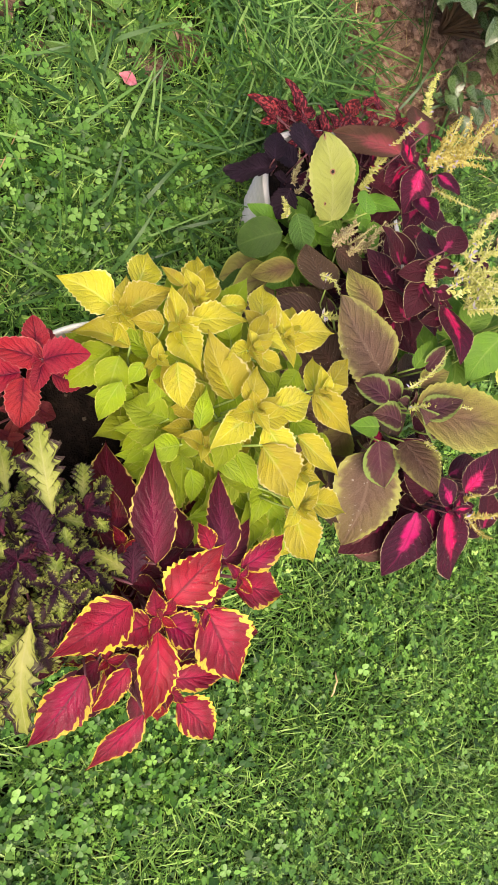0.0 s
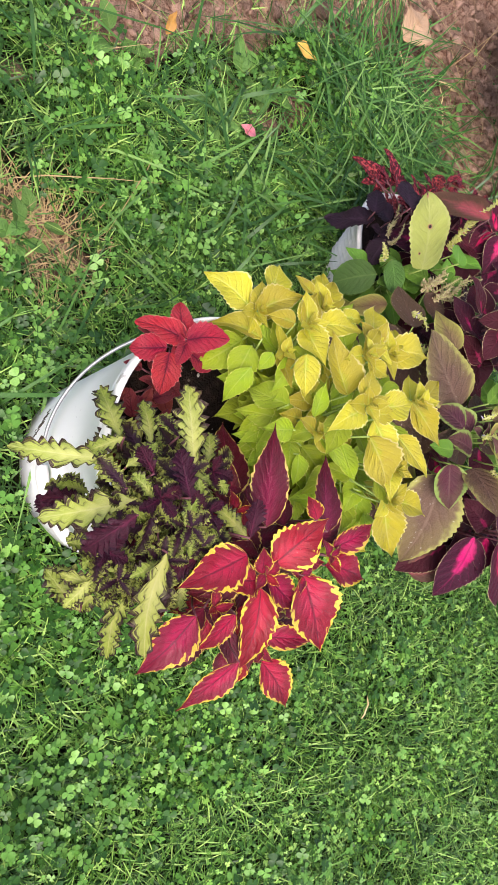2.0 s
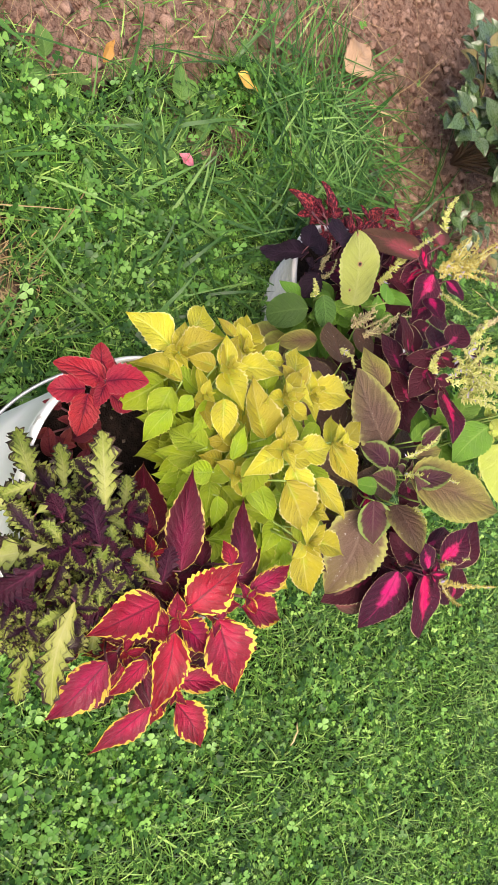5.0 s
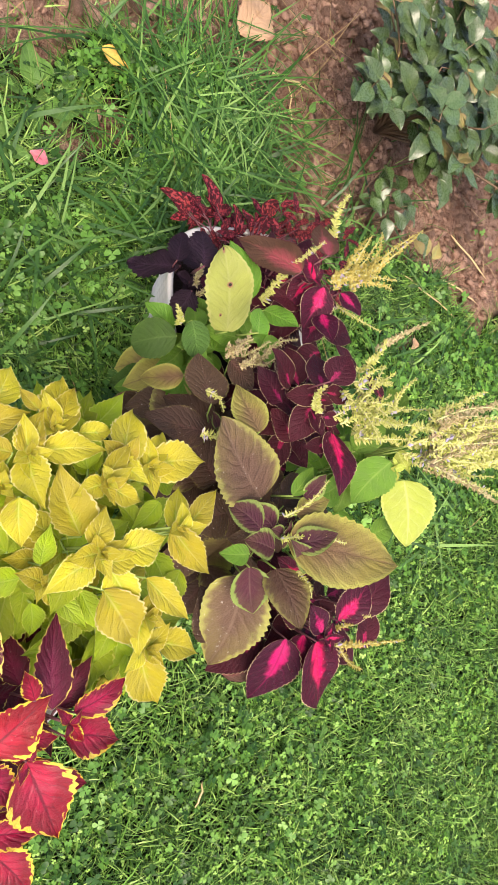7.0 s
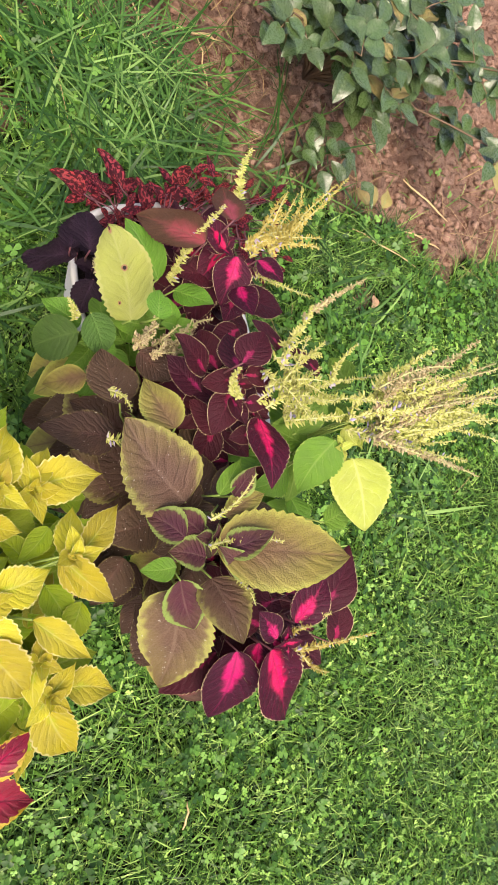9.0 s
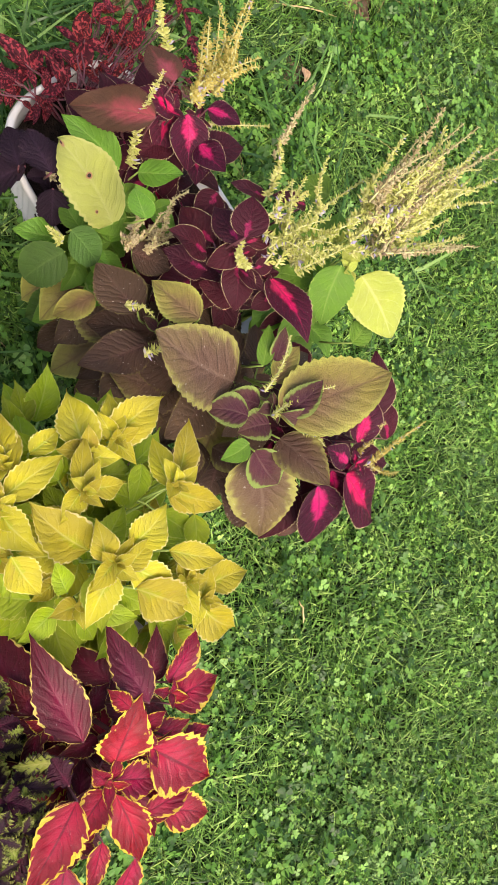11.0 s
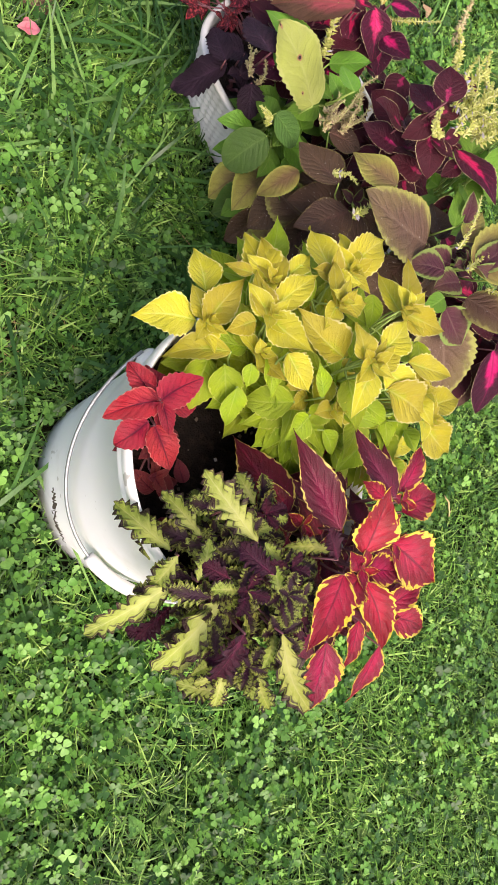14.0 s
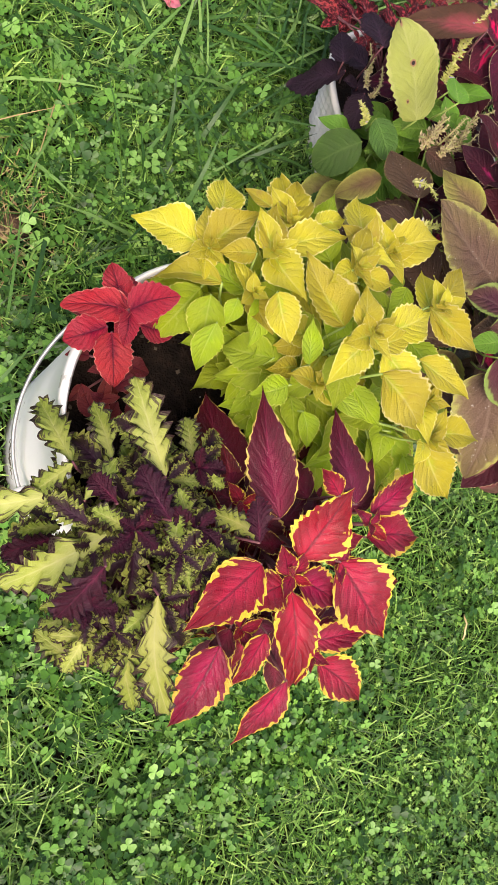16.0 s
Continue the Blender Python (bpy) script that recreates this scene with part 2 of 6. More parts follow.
PAINT = {
    "yellow": leaf_paint("yellow_leaf", (0.38, 0.44, 0.024), (0.49, 0.445, 0.030), (0.70, 0.64, 0.24), (0.64, 0.60, 0.17), rim_at=(0.90, 0.96), vein_mix=0.48, age=0.40, puff=0.60, thin=0.30, net=0.2),
    "lime": leaf_paint("lime_leaf", (0.24, 0.38, 0.015), (0.29, 0.41, 0.017), (0.50, 0.54, 0.10), (0.42, 0.50, 0.10), rim_at=(0.92, 0.97), vein_mix=0.48, age=0.10, puff=0.60, thin=0.30, net=0.2),
    "crimson": leaf_paint("crimson_leaf", (0.38, 0.006, 0.044), (0.21, 0.004, 0.019), (0.68, 0.50, 0.045), (0.06, 0.002, 0.010), spec=0.34, rim_at=(0.83, 0.88), ragged=0.42, vein_mix=0.7, age=0.0, rough=0.32, thin=0.14, heart_at=(0.15, 0.75), flecks=0.10, puff=0.65, veins=6),
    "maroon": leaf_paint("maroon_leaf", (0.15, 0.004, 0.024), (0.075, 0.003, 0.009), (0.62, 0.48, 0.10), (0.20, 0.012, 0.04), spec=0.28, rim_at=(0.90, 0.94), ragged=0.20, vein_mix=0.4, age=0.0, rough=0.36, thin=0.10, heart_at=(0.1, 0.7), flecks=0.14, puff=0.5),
    "lobed": leaf_paint("lobed_leaf", (0.33, 0.37, 0.08), (0.21, 0.28, 0.040), (0.020, 0.006, 0.012), (0.42, 0.43, 0.16), rim_at=(0.78, 0.86), ragged=0.35, vein_mix=0.4, age=0.05, heart_at=(0.1, 0.8), veins=7, puff=0.3, hatch=0.85),
    "lobed_cream": leaf_paint("lobed_cream_leaf", (0.41, 0.44, 0.12), (0.29, 0.35, 0.06), (0.030, 0.008, 0.014), (0.48, 0.48, 0.20), rim_at=(0.80, 0.88), ragged=0.35, vein_mix=0.4, age=0.1, heart_at=(0.1, 0.8), veins=7, puff=0.3, hatch=0.85),
    "lobed_dark": leaf_paint("lobed_dark_leaf", (0.024, 0.006, 0.015), (0.034, 0.020, 0.014), (0.25, 0.29, 0.055), (0.05, 0.014, 0.035), rim_at=(0.74, 0.86), ragged=0.9, vein_mix=0.5, age=0.0, heart_at=(0.3, 0.9), veins=7, puff=0.3, hatch=0.6),
    "lobed_purple": leaf_paint("lobed_purple_leaf", (0.066, 0.003, 0.020), (0.030, 0.003, 0.011), (0.016, 0.004, 0.011), (0.095, 0.008, 0.032), vein_mix=0.5, age=0.0, veins=8, thin=0.10, spec=0.2),
    "coral": leaf_paint("coral_leaf", (0.28, 0.007, 0.024), (0.52, 0.030, 0.034), (0.70, 0.22, 0.17), (0.09, 0.003, 0.016), rim_at=(0.93, 0.98), vein_mix=0.8, age=0.0, heart_at=(0.0, 0.5), thin=0.22, net=0.5, puff=0.8, spec=0.25),
    "dull_coral": leaf_paint("dull_coral_leaf", (0.15, 0.012, 0.022), (0.20, 0.030, 0.030), (0.34, 0.12, 0.09), (0.06, 0.004, 0.012), rim_at=(0.93, 0.99), vein_mix=0.7, age=0.1, net=0.4),
    "pale": leaf_paint("pale_lime_leaf", (0.38, 0.44, 0.075), (0.35, 0.42, 0.06), (0.44, 0.50, 0.11), (0.48, 0.53, 0.17), vein_mix=0.65, age=0.30, thin=0.25, puff=0.40, veins=6),
    "eaten": leaf_paint("eaten_lime_leaf", (0.35, 0.42, 0.10), (0.33, 0.40, 0.09), (0.40, 0.45, 0.13), (0.43, 0.48, 0.17), vein_mix=0.35, age=0.22, thin=0.25, puff=0.45, marks=((0.52, 0.56, 0.024), (0.30, 0.22, 0.018), (0.46, 0.98, 0.05))),
    "green": leaf_paint("green_leaf", (0.13, 0.29, 0.030), (0.105, 0.25, 0.025), (0.22, 0.36, 0.06), (0.22, 0.37, 0.08), rim_at=(0.95, 1.0), vein_mix=0.5, age=0.0, thin=0.25),
    "dull_green": leaf_paint("dull_green_leaf", (0.065, 0.15, 0.030), (0.055, 0.13, 0.026), (0.10, 0.19, 0.04), (0.12, 0.22, 0.06), rim_at=(0.95, 1.0), vein_mix=0.5, age=0.0, thin=0.2),
    "ink": leaf_paint("ink_purple_leaf", (0.026, 0.012, 0.022), (0.017, 0.008, 0.015), (0.014, 0.006, 0.011), (0.04, 0.022, 0.04), vein_mix=0.4, age=0.0, rough=0.5, thin=0.05, spec=0.12),
    "bronze": leaf_paint("bronze_leaf", (0.118, 0.066, 0.044), (0.160, 0.112, 0.050), (0.34, 0.34, 0.080), (0.25, 0.17, 0.12), heart_at=(0.3, 0.95), rim_at=(0.66, 1.0), ragged=0.25, vein_mix=0.35, age=0.1, puff=0.7, veins=7, flecks=0.3, net=0.7),
    "bronze_young": leaf_paint("young_bronze_leaf", (0.085, 0.022, 0.036), (0.110, 0.050, 0.042), (0.24, 0.35, 0.08), (0.20, 0.12, 0.10), heart_at=(0.3, 0.9), rim_at=(0.66, 0.84), ragged=0.14, vein_mix=0.4, age=0.0, puff=0.7, veins=7, net=0.4),
    "olive": leaf_paint("olive_leaf", (0.22, 0.145, 0.068), (0.31, 0.28, 0.068), (0.46, 0.48, 0.10), (0.15, 0.09, 0.05), heart_at=(0.1, 0.9), rim_at=(0.7, 1.0), vein_mix=0.45, age=0.22, puff=0.7, veins=7, net=0.5),
    "brown": leaf_paint("brown_leaf", (0.085, 0.042, 0.030), (0.072, 0.042, 0.026), (0.15, 0.12, 0.04), (0.11, 0.06, 0.045), rim_at=(0.90, 1.0), vein_mix=0.5, age=0.1, puff=0.6, veins=9, thin=0.12, flecks=0.5, net=0.4),
    "pink": leaf_paint("pink_hearted_leaf", (0.62, 0.008, 0.11), (0.042, 0.005, 0.015), (0.46, 0.38, 0.20), (0.22, 0.008, 0.055), heart_at=(0.10, 0.46), rim_at=(0.955, 0.98), ragged=0.04, vein_mix=0.55, age=0.0, heart_long=0.95, thin=0.14, flecks=0.2, puff=0.5, spec=0.18),
    "wine": leaf_paint("wine_leaf", (0.30, 0.010, 0.075), (0.046, 0.007, 0.013), (0.46, 0.38, 0.20), (0.085, 0.012, 0.024), heart_at=(0.02, 0.24), rim_at=(0.955, 0.98), ragged=0.04, vein_mix=0.4, age=0.0, heart_long=0.6, thin=0.10, puff=0.5, spec=0.15),
    "copper": leaf_paint("coppery_pink_leaf", (0.34, 0.06, 0.08), (0.090, 0.045, 0.028), (0.08, 0.026, 0.022), (0.16, 0.07, 0.045), heart_at=(0.05, 0.75), rim_at=(0.93, 0.98), vein_mix=0.4, age=0.1, heart_long=0.8, net=0.5, puff=0.4),
    "rose": leaf_paint("rose_leaf", (0.066, 0.118, 0.036), (0.058, 0.106, 0.032), (0.06, 0.10, 0.03), (0.12, 0.17, 0.08), vein_mix=0.25, age=0.08, rough=0.27, spec=0.8, thin=0.06, puff=0.14, net=0.2),
    "rose_old": leaf_paint("old_rose_leaf", (0.22, 0.24, 0.07), (0.26, 0.22, 0.07), (0.20, 0.13, 0.06), (0.30, 0.28, 0.12), vein_mix=0.4, age=0.6, rough=0.40, spec=0.4, thin=0.1),
    "polka": leaf_paint("polka_leaf", (0.10, 0.010, 0.014), (0.055, 0.008, 0.011), (0.040, 0.006, 0.009), (0.035, 0.006, 0.01), vein_mix=0.5, age=0.0, spot=(0.40, 0.050, 0.058), spots=0.75, thin=0.12, spec=0.12),
    "weed": leaf_paint("weed_leaf", (0.12, 0.26, 0.05), (0.10, 0.23, 0.045), (0.12, 0.26, 0.05), (0.20, 0.34, 0.10), vein_mix=0.5, age=0.05, thin=0.25),
    "dead": leaf_paint("dead_leaf", (0.58, 0.40, 0.23), (0.54, 0.37, 0.21), (0.36, 0.22, 0.12), (0.38, 0.23, 0.12), vein_mix=0.4, age=0.5, thin=0.1, rough=0.7),
    "yellowed": leaf_paint("yellowed_leaf", (0.70, 0.42, 0.08), (0.68, 0.38, 0.07), (0.50, 0.26, 0.06), (0.60, 0.36, 0.10), vein_mix=0.4, age=0.3, thin=0.15, rough=0.6),
    "petal": leaf_paint("petal", (0.75, 0.10, 0.16), (0.78, 0.24, 0.28), (0.80, 0.32, 0.34), (0.72, 0.12, 0.18), vein_mix=0.1, age=0.0, thin=0.3),
}


def stem_paint(name, a, b):
    n = Nodes(name)
    return n.done(n.mix(n.noise(90.0, 3.0), a, b), 0.55, 0.4)


STEM = {
    "green": stem_paint("green_stem", (0.16, 0.26, 0.05), (0.28, 0.36, 0.09)),
    "purple": stem_paint("purple_stem", (0.10, 0.02, 0.05), (0.16, 0.07, 0.06)),
    "pale": stem_paint("pale_stem", (0.40, 0.42, 0.16), (0.50, 0.48, 0.22)),
    "woody": stem_paint("woody_stem", (0.10, 0.06, 0.035), (0.17, 0.11, 0.06)),
    "straw": stem_paint("straw", (0.48, 0.34, 0.16), (0.60, 0.46, 0.24)),
}


def floret_paint(name, a, b, c):
    n = Nodes(name)
    col = n.mix(n.ramp(n.island(), 0.15, 0.75), a, b)
    col = n.mix(n.ramp(n.island(), 0.93, 0.95), col, c)
    return n.done(n.hsv(col, 0.5, 1.0, n.span(n.noise(300.0, 2.0), 0.75, 1.2)), 0.55, 0.3, 0.25)


FLORET = floret_paint("pale_florets", (0.46, 0.50, 0.12), (0.64, 0.64, 0.24), (0.46, 0.42, 0.60))
FLORET_DRY = floret_paint("withered_florets", (0.36, 0.29, 0.14), (0.56, 0.48, 0.28), (0.26, 0.18, 0.12))
FLORET_GOLD = floret_paint("golden_florets", (0.42, 0.35, 0.08), (0.56, 0.49, 0.15), (0.40, 0.34, 0.50))


def soil_paint(name, a, b, c, grain=1.0):
    n = Nodes(name)
    big, mid, fine = n.noise(14.0, 5.0), n.noise(90.0, 4.0), n.noise(480.0, 3.0)
    col = n.mix(n.ramp(big, 0.35, 0.65), a, b)
    col = n.mix(n.ramp(mid, 0.45, 0.7), col, c)
    col = n.hsv(col, 0.5, 1.0, n.span(fine, 0.6, 1.35))
    n.bump(n.math('ADD', n.math('MULTIPLY', mid, 1.0), n.math('MULTIPLY', fine, 0.5)), 0.9 * grain, 0.006)
    return n.done(col, 0.95, 0.08)


POTTING = soil_paint("potting_soil", (0.008, 0.006, 0.005), (0.014, 0.010, 0.008), (0.024, 0.016, 0.012))
CLOD = soil_paint("clay_clods", (0.270, 0.162, 0.114), (0.370, 0.240, 0.178), (0.18, 0.100, 0.070))


def ground_paint():
    n = Nodes("lawn_and_soil")
    soil = n.value("soil")
    big, mid, fine = n.noise(9.0, 5.0), n.noise(70.0, 4.0), n.noise(380.0, 3.0)
    dirt = n.mix(n.ramp(big, 0.35, 0.65), (0.250, 0.148, 0.104), (0.345, 0.222, 0.162))
    dirt = n.mix(n.ramp(mid, 0.45, 0.72), dirt, (0.13, 0.062, 0.040))
    # near-black thatch: the deep shade between blades is put into its colour
    shaded_thatch = n.mix(n.ramp(mid, 0.35, 0.65), (0.004, 0.007, 0.0025), (0.014, 0.016, 0.006))
    shaded_thatch = n.mix(n.ramp(big, 0.58, 0.78), shaded_thatch, (0.060, 0.046, 0.022))
    # average lawn green for the outer turf, blade shade included in the colour
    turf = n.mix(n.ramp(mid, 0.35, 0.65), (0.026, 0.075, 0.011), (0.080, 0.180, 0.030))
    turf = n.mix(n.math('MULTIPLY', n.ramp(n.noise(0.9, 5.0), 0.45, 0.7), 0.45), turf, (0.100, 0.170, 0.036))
    shaded_thatch = n.mix(n.value("turf"), shaded_thatch, turf)
    col = n.mix(n.ramp(n.math('ADD', soil, n.math('MULTIPLY_ADD', mid, 0.5, -0.25)), 0.35, 0.65), shaded_thatch, dirt)
    col = n.hsv(col, 0.5, 1.0, n.span(fine, 0.6, 1.35))
    n.bump(n.math('ADD', mid, n.math('MULTIPLY', fine, 0.5)), 1.0, 0.016)
    return n.done(col, 0.95, 0.06)


GROUND = ground_paint()


def lawn_paint(name, a, b, c, rough=0.5):
    n = Nodes(name)
    r = n.island()
    col = n.mix(n.ramp(r, 0.15, 0.80), a, b)
    col = n.mix(n.ramp(r, 0.70, 1.0), col, c)
    col = n.hsv(col, 0.5, n.span(n.noise(6.0, 3.0), 0.92, 1.10), n.math('MULTIPLY', n.span(n.noise(5.0, 4.0), 0.60, 1.42), n.span(n.noise(420.0, 2.0), 0.70, 1.30)))
    return n.done(col, rough, 0.28, 0.14)


BLADE = lawn_paint("grass_blades", (0.020, 0.064, 0.010), (0.118, 0.270, 0.042), (0.310, 0.480, 0.120), 0.40)
CLOVER = lawn_paint("clover_leaves", (0.020, 0.068, 0.011), (0.092, 0.236, 0.038), (0.170, 0.345, 0.070), 0.38)
TINY = lawn_paint("tiny_weed_leaves", (0.040, 0.120, 0.017), (0.150, 0.330, 0.050), (0.310, 0.510, 0.115), 0.42)
LONG = lawn_paint("long_grass_blades", (0.024, 0.078, 0.016), (0.070, 0.175, 0.036), (0.185, 0.325, 0.090), 0.34)
DRY = lawn_paint("dry_stalks", (0.36, 0.25, 0.12), (0.46, 0.33, 0.17), (0.30, 0.20, 0.10), 0.7)


def plastic_paint():
    n = Nodes("white_bucket_plastic")
    z = n.split(n.coord())[2]
    smear, fine = n.noise(16.0, 5.0), n.noise(130.0, 3.0)
    col = n.mix(n.ramp(smear, 0.55, 0.8), (0.84, 0.84, 0.83), (0.74, 0.73, 0.69))
    low = n.math('ADD', n.math('MULTIPLY', z, -9.0), n.math('MULTIPLY_ADD', smear, 2.0, -0.75))
    col = n.mix(n.math('MULTIPLY', n.ramp(low, -0.25, 0.6), 0.75), col, (0.34, 0.30, 0.20))
    col = n.mix(n.math('MULTIPLY', n.ramp(n.noise(46.0, 6.0), 0.66, 0.70), 0.5), col, (0.20, 0.16, 0.11))
    n.bump(fine, 0.12, 0.001)
    n.bsdf.inputs["Subsurface Weight"].default_value = 0.0
    return n.done(col, n.span(smear, 0.34, 0.5), 0.45)


WHITE = plastic_paint()


def plain_paint(name, a, b, rough, metal=0.0, scale=40.0):
    n = Nodes(name)
    n.bsdf.inputs["Metallic"].default_value = metal
    return n.done(n.mix(n.noise(scale, 4.0), a, b), rough, 0.45)


GRIP = plain_paint("white_grip", (0.74, 0.74, 0.71), (0.60, 0.58, 0.53), 0.4)
WIRE = plain_paint("galvanised_wire", (0.42, 0.43, 0.44), (0.30, 0.30, 0.30), 0.42, 0.8)
GRIME = plain_paint("dried_mud", (0.10, 0.075, 0.05), (0.05, 0.04, 0.03), 0.9)
WICKER = plain_paint("pale_wicker_plastic", (0.62, 0.63, 0.62), (0.50, 0.51, 0.50), 0.5)


# ---- building helpers ----
def mesh_of(name, verts, faces, material, uvs=None, smooth=True):
    me = bpy.data.meshes.new(name)
    me.from_pydata(verts, [], faces)
    if uvs is not None:
        layer = me.uv_layers.new(name="UVMap")
        index = np.zeros(len(me.loops), dtype=np.int32)
        me.loops.foreach_get("vertex_index", index)
        layer.data.foreach_set("uv", np.asarray(uvs, dtype=np.float32)[index].ravel())
    me.polygons.foreach_set("use_smooth", [smooth] * len(me.polygons))
    me.materials.append(material)
    return me


def part(name, me, parent=None, label="", at=None):
    ob = new(name, me)
    if parent is not None:
        ob.parent = parent
    if at is not None:
        ob.matrix_local = at
    return tagged(ob, label)


def thing(name, at, label, category, group="", kind=""):
    ob = new(name)
    ob.empty_display_size = 0.02
    ob.matrix_local = Matrix.Translation(at)
    return tagged(ob, label, category, group, kind)


def tube(points, radii, sides=6):
    """Vertices and faces of a closed tube through the points."""
    pts = [Vector(p) for p in points]
    verts, faces = [], []
    for i, p in enumerate(pts):
        d = (pts[min(i + 1, len(pts) - 1)] - pts[max(i - 1, 0)]).normalized()
        a = d.orthogonal().normalized()
        b = d.cross(a)
        if i:
            a = (prev - d * prev.dot(d)).normalized()
            b = d.cross(a)
        prev = a
        for k in range(sides):
            w = 2 * math.pi * k / sides
            verts.append(p + (a * math.cos(w) + b * math.sin(w)) * radii[i])
    for i in range(len(pts) - 1):
        for k in range(sides):
            j = (k + 1) % sides
            faces.append((i * sides + k, i * sides + j, (i + 1) * sides + j, (i + 1) * sides + k))
    faces.append(tuple(range(sides))[::-1])
    faces.append(tuple(range((len(pts) - 1) * sides, len(pts) * sides)))
    return verts, faces


def bend(a, b, lift=0.0, steps=7, rng=random):
    """Points from a to b, rising first, with a little wander."""
    a, b = Vector(a), Vector(b)
    out = []
    for i in range(steps + 1):
        s = i / steps
        p = a.lerp(b, s)
        p.z += lift * math.sin(math.pi * s)
        if 0 < i < steps:
            p += Vector((rng.uniform(-1, 1), rng.uniform(-1, 1), 0)) * 0.004
        out.append(p)
    return out


SHAPES = {  # widest point (low: near the base), tip sharpness, teeth a side, depth of teeth
    "ovate": (0.76, 1.46, 11, 0.125),
    "oblong": (0.42, 0.58, 14, 0.10),
    "toothed": (0.44, 0.80, 8, 0.15),
    "scallop": (0.50, 0.70, 9, 0.195),
    "round": (0.50, 0.60, 10, 0.06),
    "broad": (0.54, 0.98, 15, 0.085),
    "heart": (0.42, 0.90, 15, 0.085),
    "lobed": (0.66, 0.85, 7, 0.54),
    "smooth": (0.60, 0.90, 6, 0.0),
}


def leaf_mesh(name, shape, length, width, material, seed, arch=0.12, fold=0.14, ripple=0.02, twist=0.0):
    """A single leaf along +y from its base at the origin, face up, with toothed edge, raised sides and a bent midrib."""
    rng = random.Random(seed)
    a, b, teeth, depth = SHAPES[shape]
    rows = teeth * 11 if depth > 0.2 else teeth * 3
    cols = (-1.0, -0.8, -0.55, -0.28, 0.0, 0.28, 0.55, 0.8, 1.0)
    peak = (a / (a + b)) ** a * (b / (a + b)) ** b
    p1, p2, p3 = rng.uniform(0, 6.3), rng.uniform(0, 6.3), rng.uniform(0, 6.3)
    skew = rng.uniform(-0.06, 0.06)
    verts, uvs, faces = [], [], []
    for i in range(rows + 1):
        v = 0.004 + 0.996 * i / rows
        half = 0.5 * width * length * (v ** a * (1.0001 - v) ** b) / peak
        spine_z = -arch * length * (max(v - 0.25, 0) ** 2) * 1.6 + arch * 0.3 * length * v
        spine_x = skew * length * math.sin(math.pi * v)
        turn = twist * v
        for u in cols:
            cut = 1.0
            if depth > 0.2 or depth and abs(u) > 0.4:
                phase = (v * teeth + (0.5 if u > 0 else 0.0) + (0.28 * math.sin(v * 11 + (p1 if u > 0 else p3)) if depth > 0.2 else 0.0)) % 1.0
                bite = (phase if phase < 0.75 else (1 - phase) * 3) / 0.75
                if depth > 0.2:
                    bite = ((phase / 0.72) ** 0.7 if phase < 0.72 else ((1 - phase) / 0.28) ** 0.8) * (0.93 + 0.07 * math.cos(6 * math.pi * phase + p2))
                cut = 1 - depth * (1 - bite) * (1.0 if abs(u) > 0.9 or depth > 0.2 else 0.62)
            x = u * half * cut
            y = v * length + (0.06 * half * abs(u) if depth else 0.0) + (0.55 * half * abs(u) ** 1.3 if depth > 0.2 else 0.0)
            z = spine_z + fold * abs(x) + ripple * length * (abs(u) ** 1.5) * math.sin(v * 9 + p1 + (p2 if u > 0 else p3))
            z += 0.005 * length * math.sin((v - 0.3 * abs(u)) * 14 * math.pi + p3) * (1 - abs(u)) * abs(u) * 4
            if depth > 0.2:
                z += 0.028 * length * abs(u) ** 2 * math.sin(v * teeth * 2 * math.pi + p2 * (1 if u > 0 else 2))
            verts.append((spine_x + x * math.cos(turn), y, z + x * math.sin(turn)))
            uvs.append(((u + 1) / 2, v))
    k = len(cols)
    for i in range(rows):
        for j in range(k - 1):
            faces.append((i * k + j, i * k + j + 1, (i + 1) * k + j + 1, (i + 1) * k + j))
    return mesh_of(name, verts, faces, material, uvs)


def leaf_pose(base, azimuth, rise, roll=0.0, lean=0.22):
    """The pose of a leaf at base that points along azimuth and rises by that many degrees; its face turns up and a little to the open side."""
    az, el = radians(azimuth), radians(rise)
    along = Vector((math.cos(az) * math.cos(el), math.sin(az) * math.cos(el), math.sin(el)))
    up = (Vector((0, 0, 1)) + lean * Vector((-0.85, 0.1, 0.4))).normalized()
    across = along.cross(up)
    if across.length < 0.05:
        across = Vector((0, 1, 0))
    across.normalize()
    face = across.cross(along).normalized()
    m = Matrix((across, along, face)).transposed().to_4x4()
    return Matrix.Translation(base) @ m @ pose(0, 0, 0, 0, roll, 0)


STOCK = {}


def stock_leaf(kind, shape, width, k):
    """One of a few unit leaves of a kind, shared by the smaller leaves."""
    key = (kind, shape, width, k)
    if key not in STOCK:
        STOCK[key] = leaf_mesh(kind + "_leaf", shape, 1.0, width, PAINT[kind], hash_of(key), 0.12 + 0.08 * k, 0.16 + 0.09 * k, 0.025 + 0.01 * k)
    return STOCK[key]


def hash_of(key):
    return sum((i + 3) * ord(c) for i, c in enumerate(str(key)))


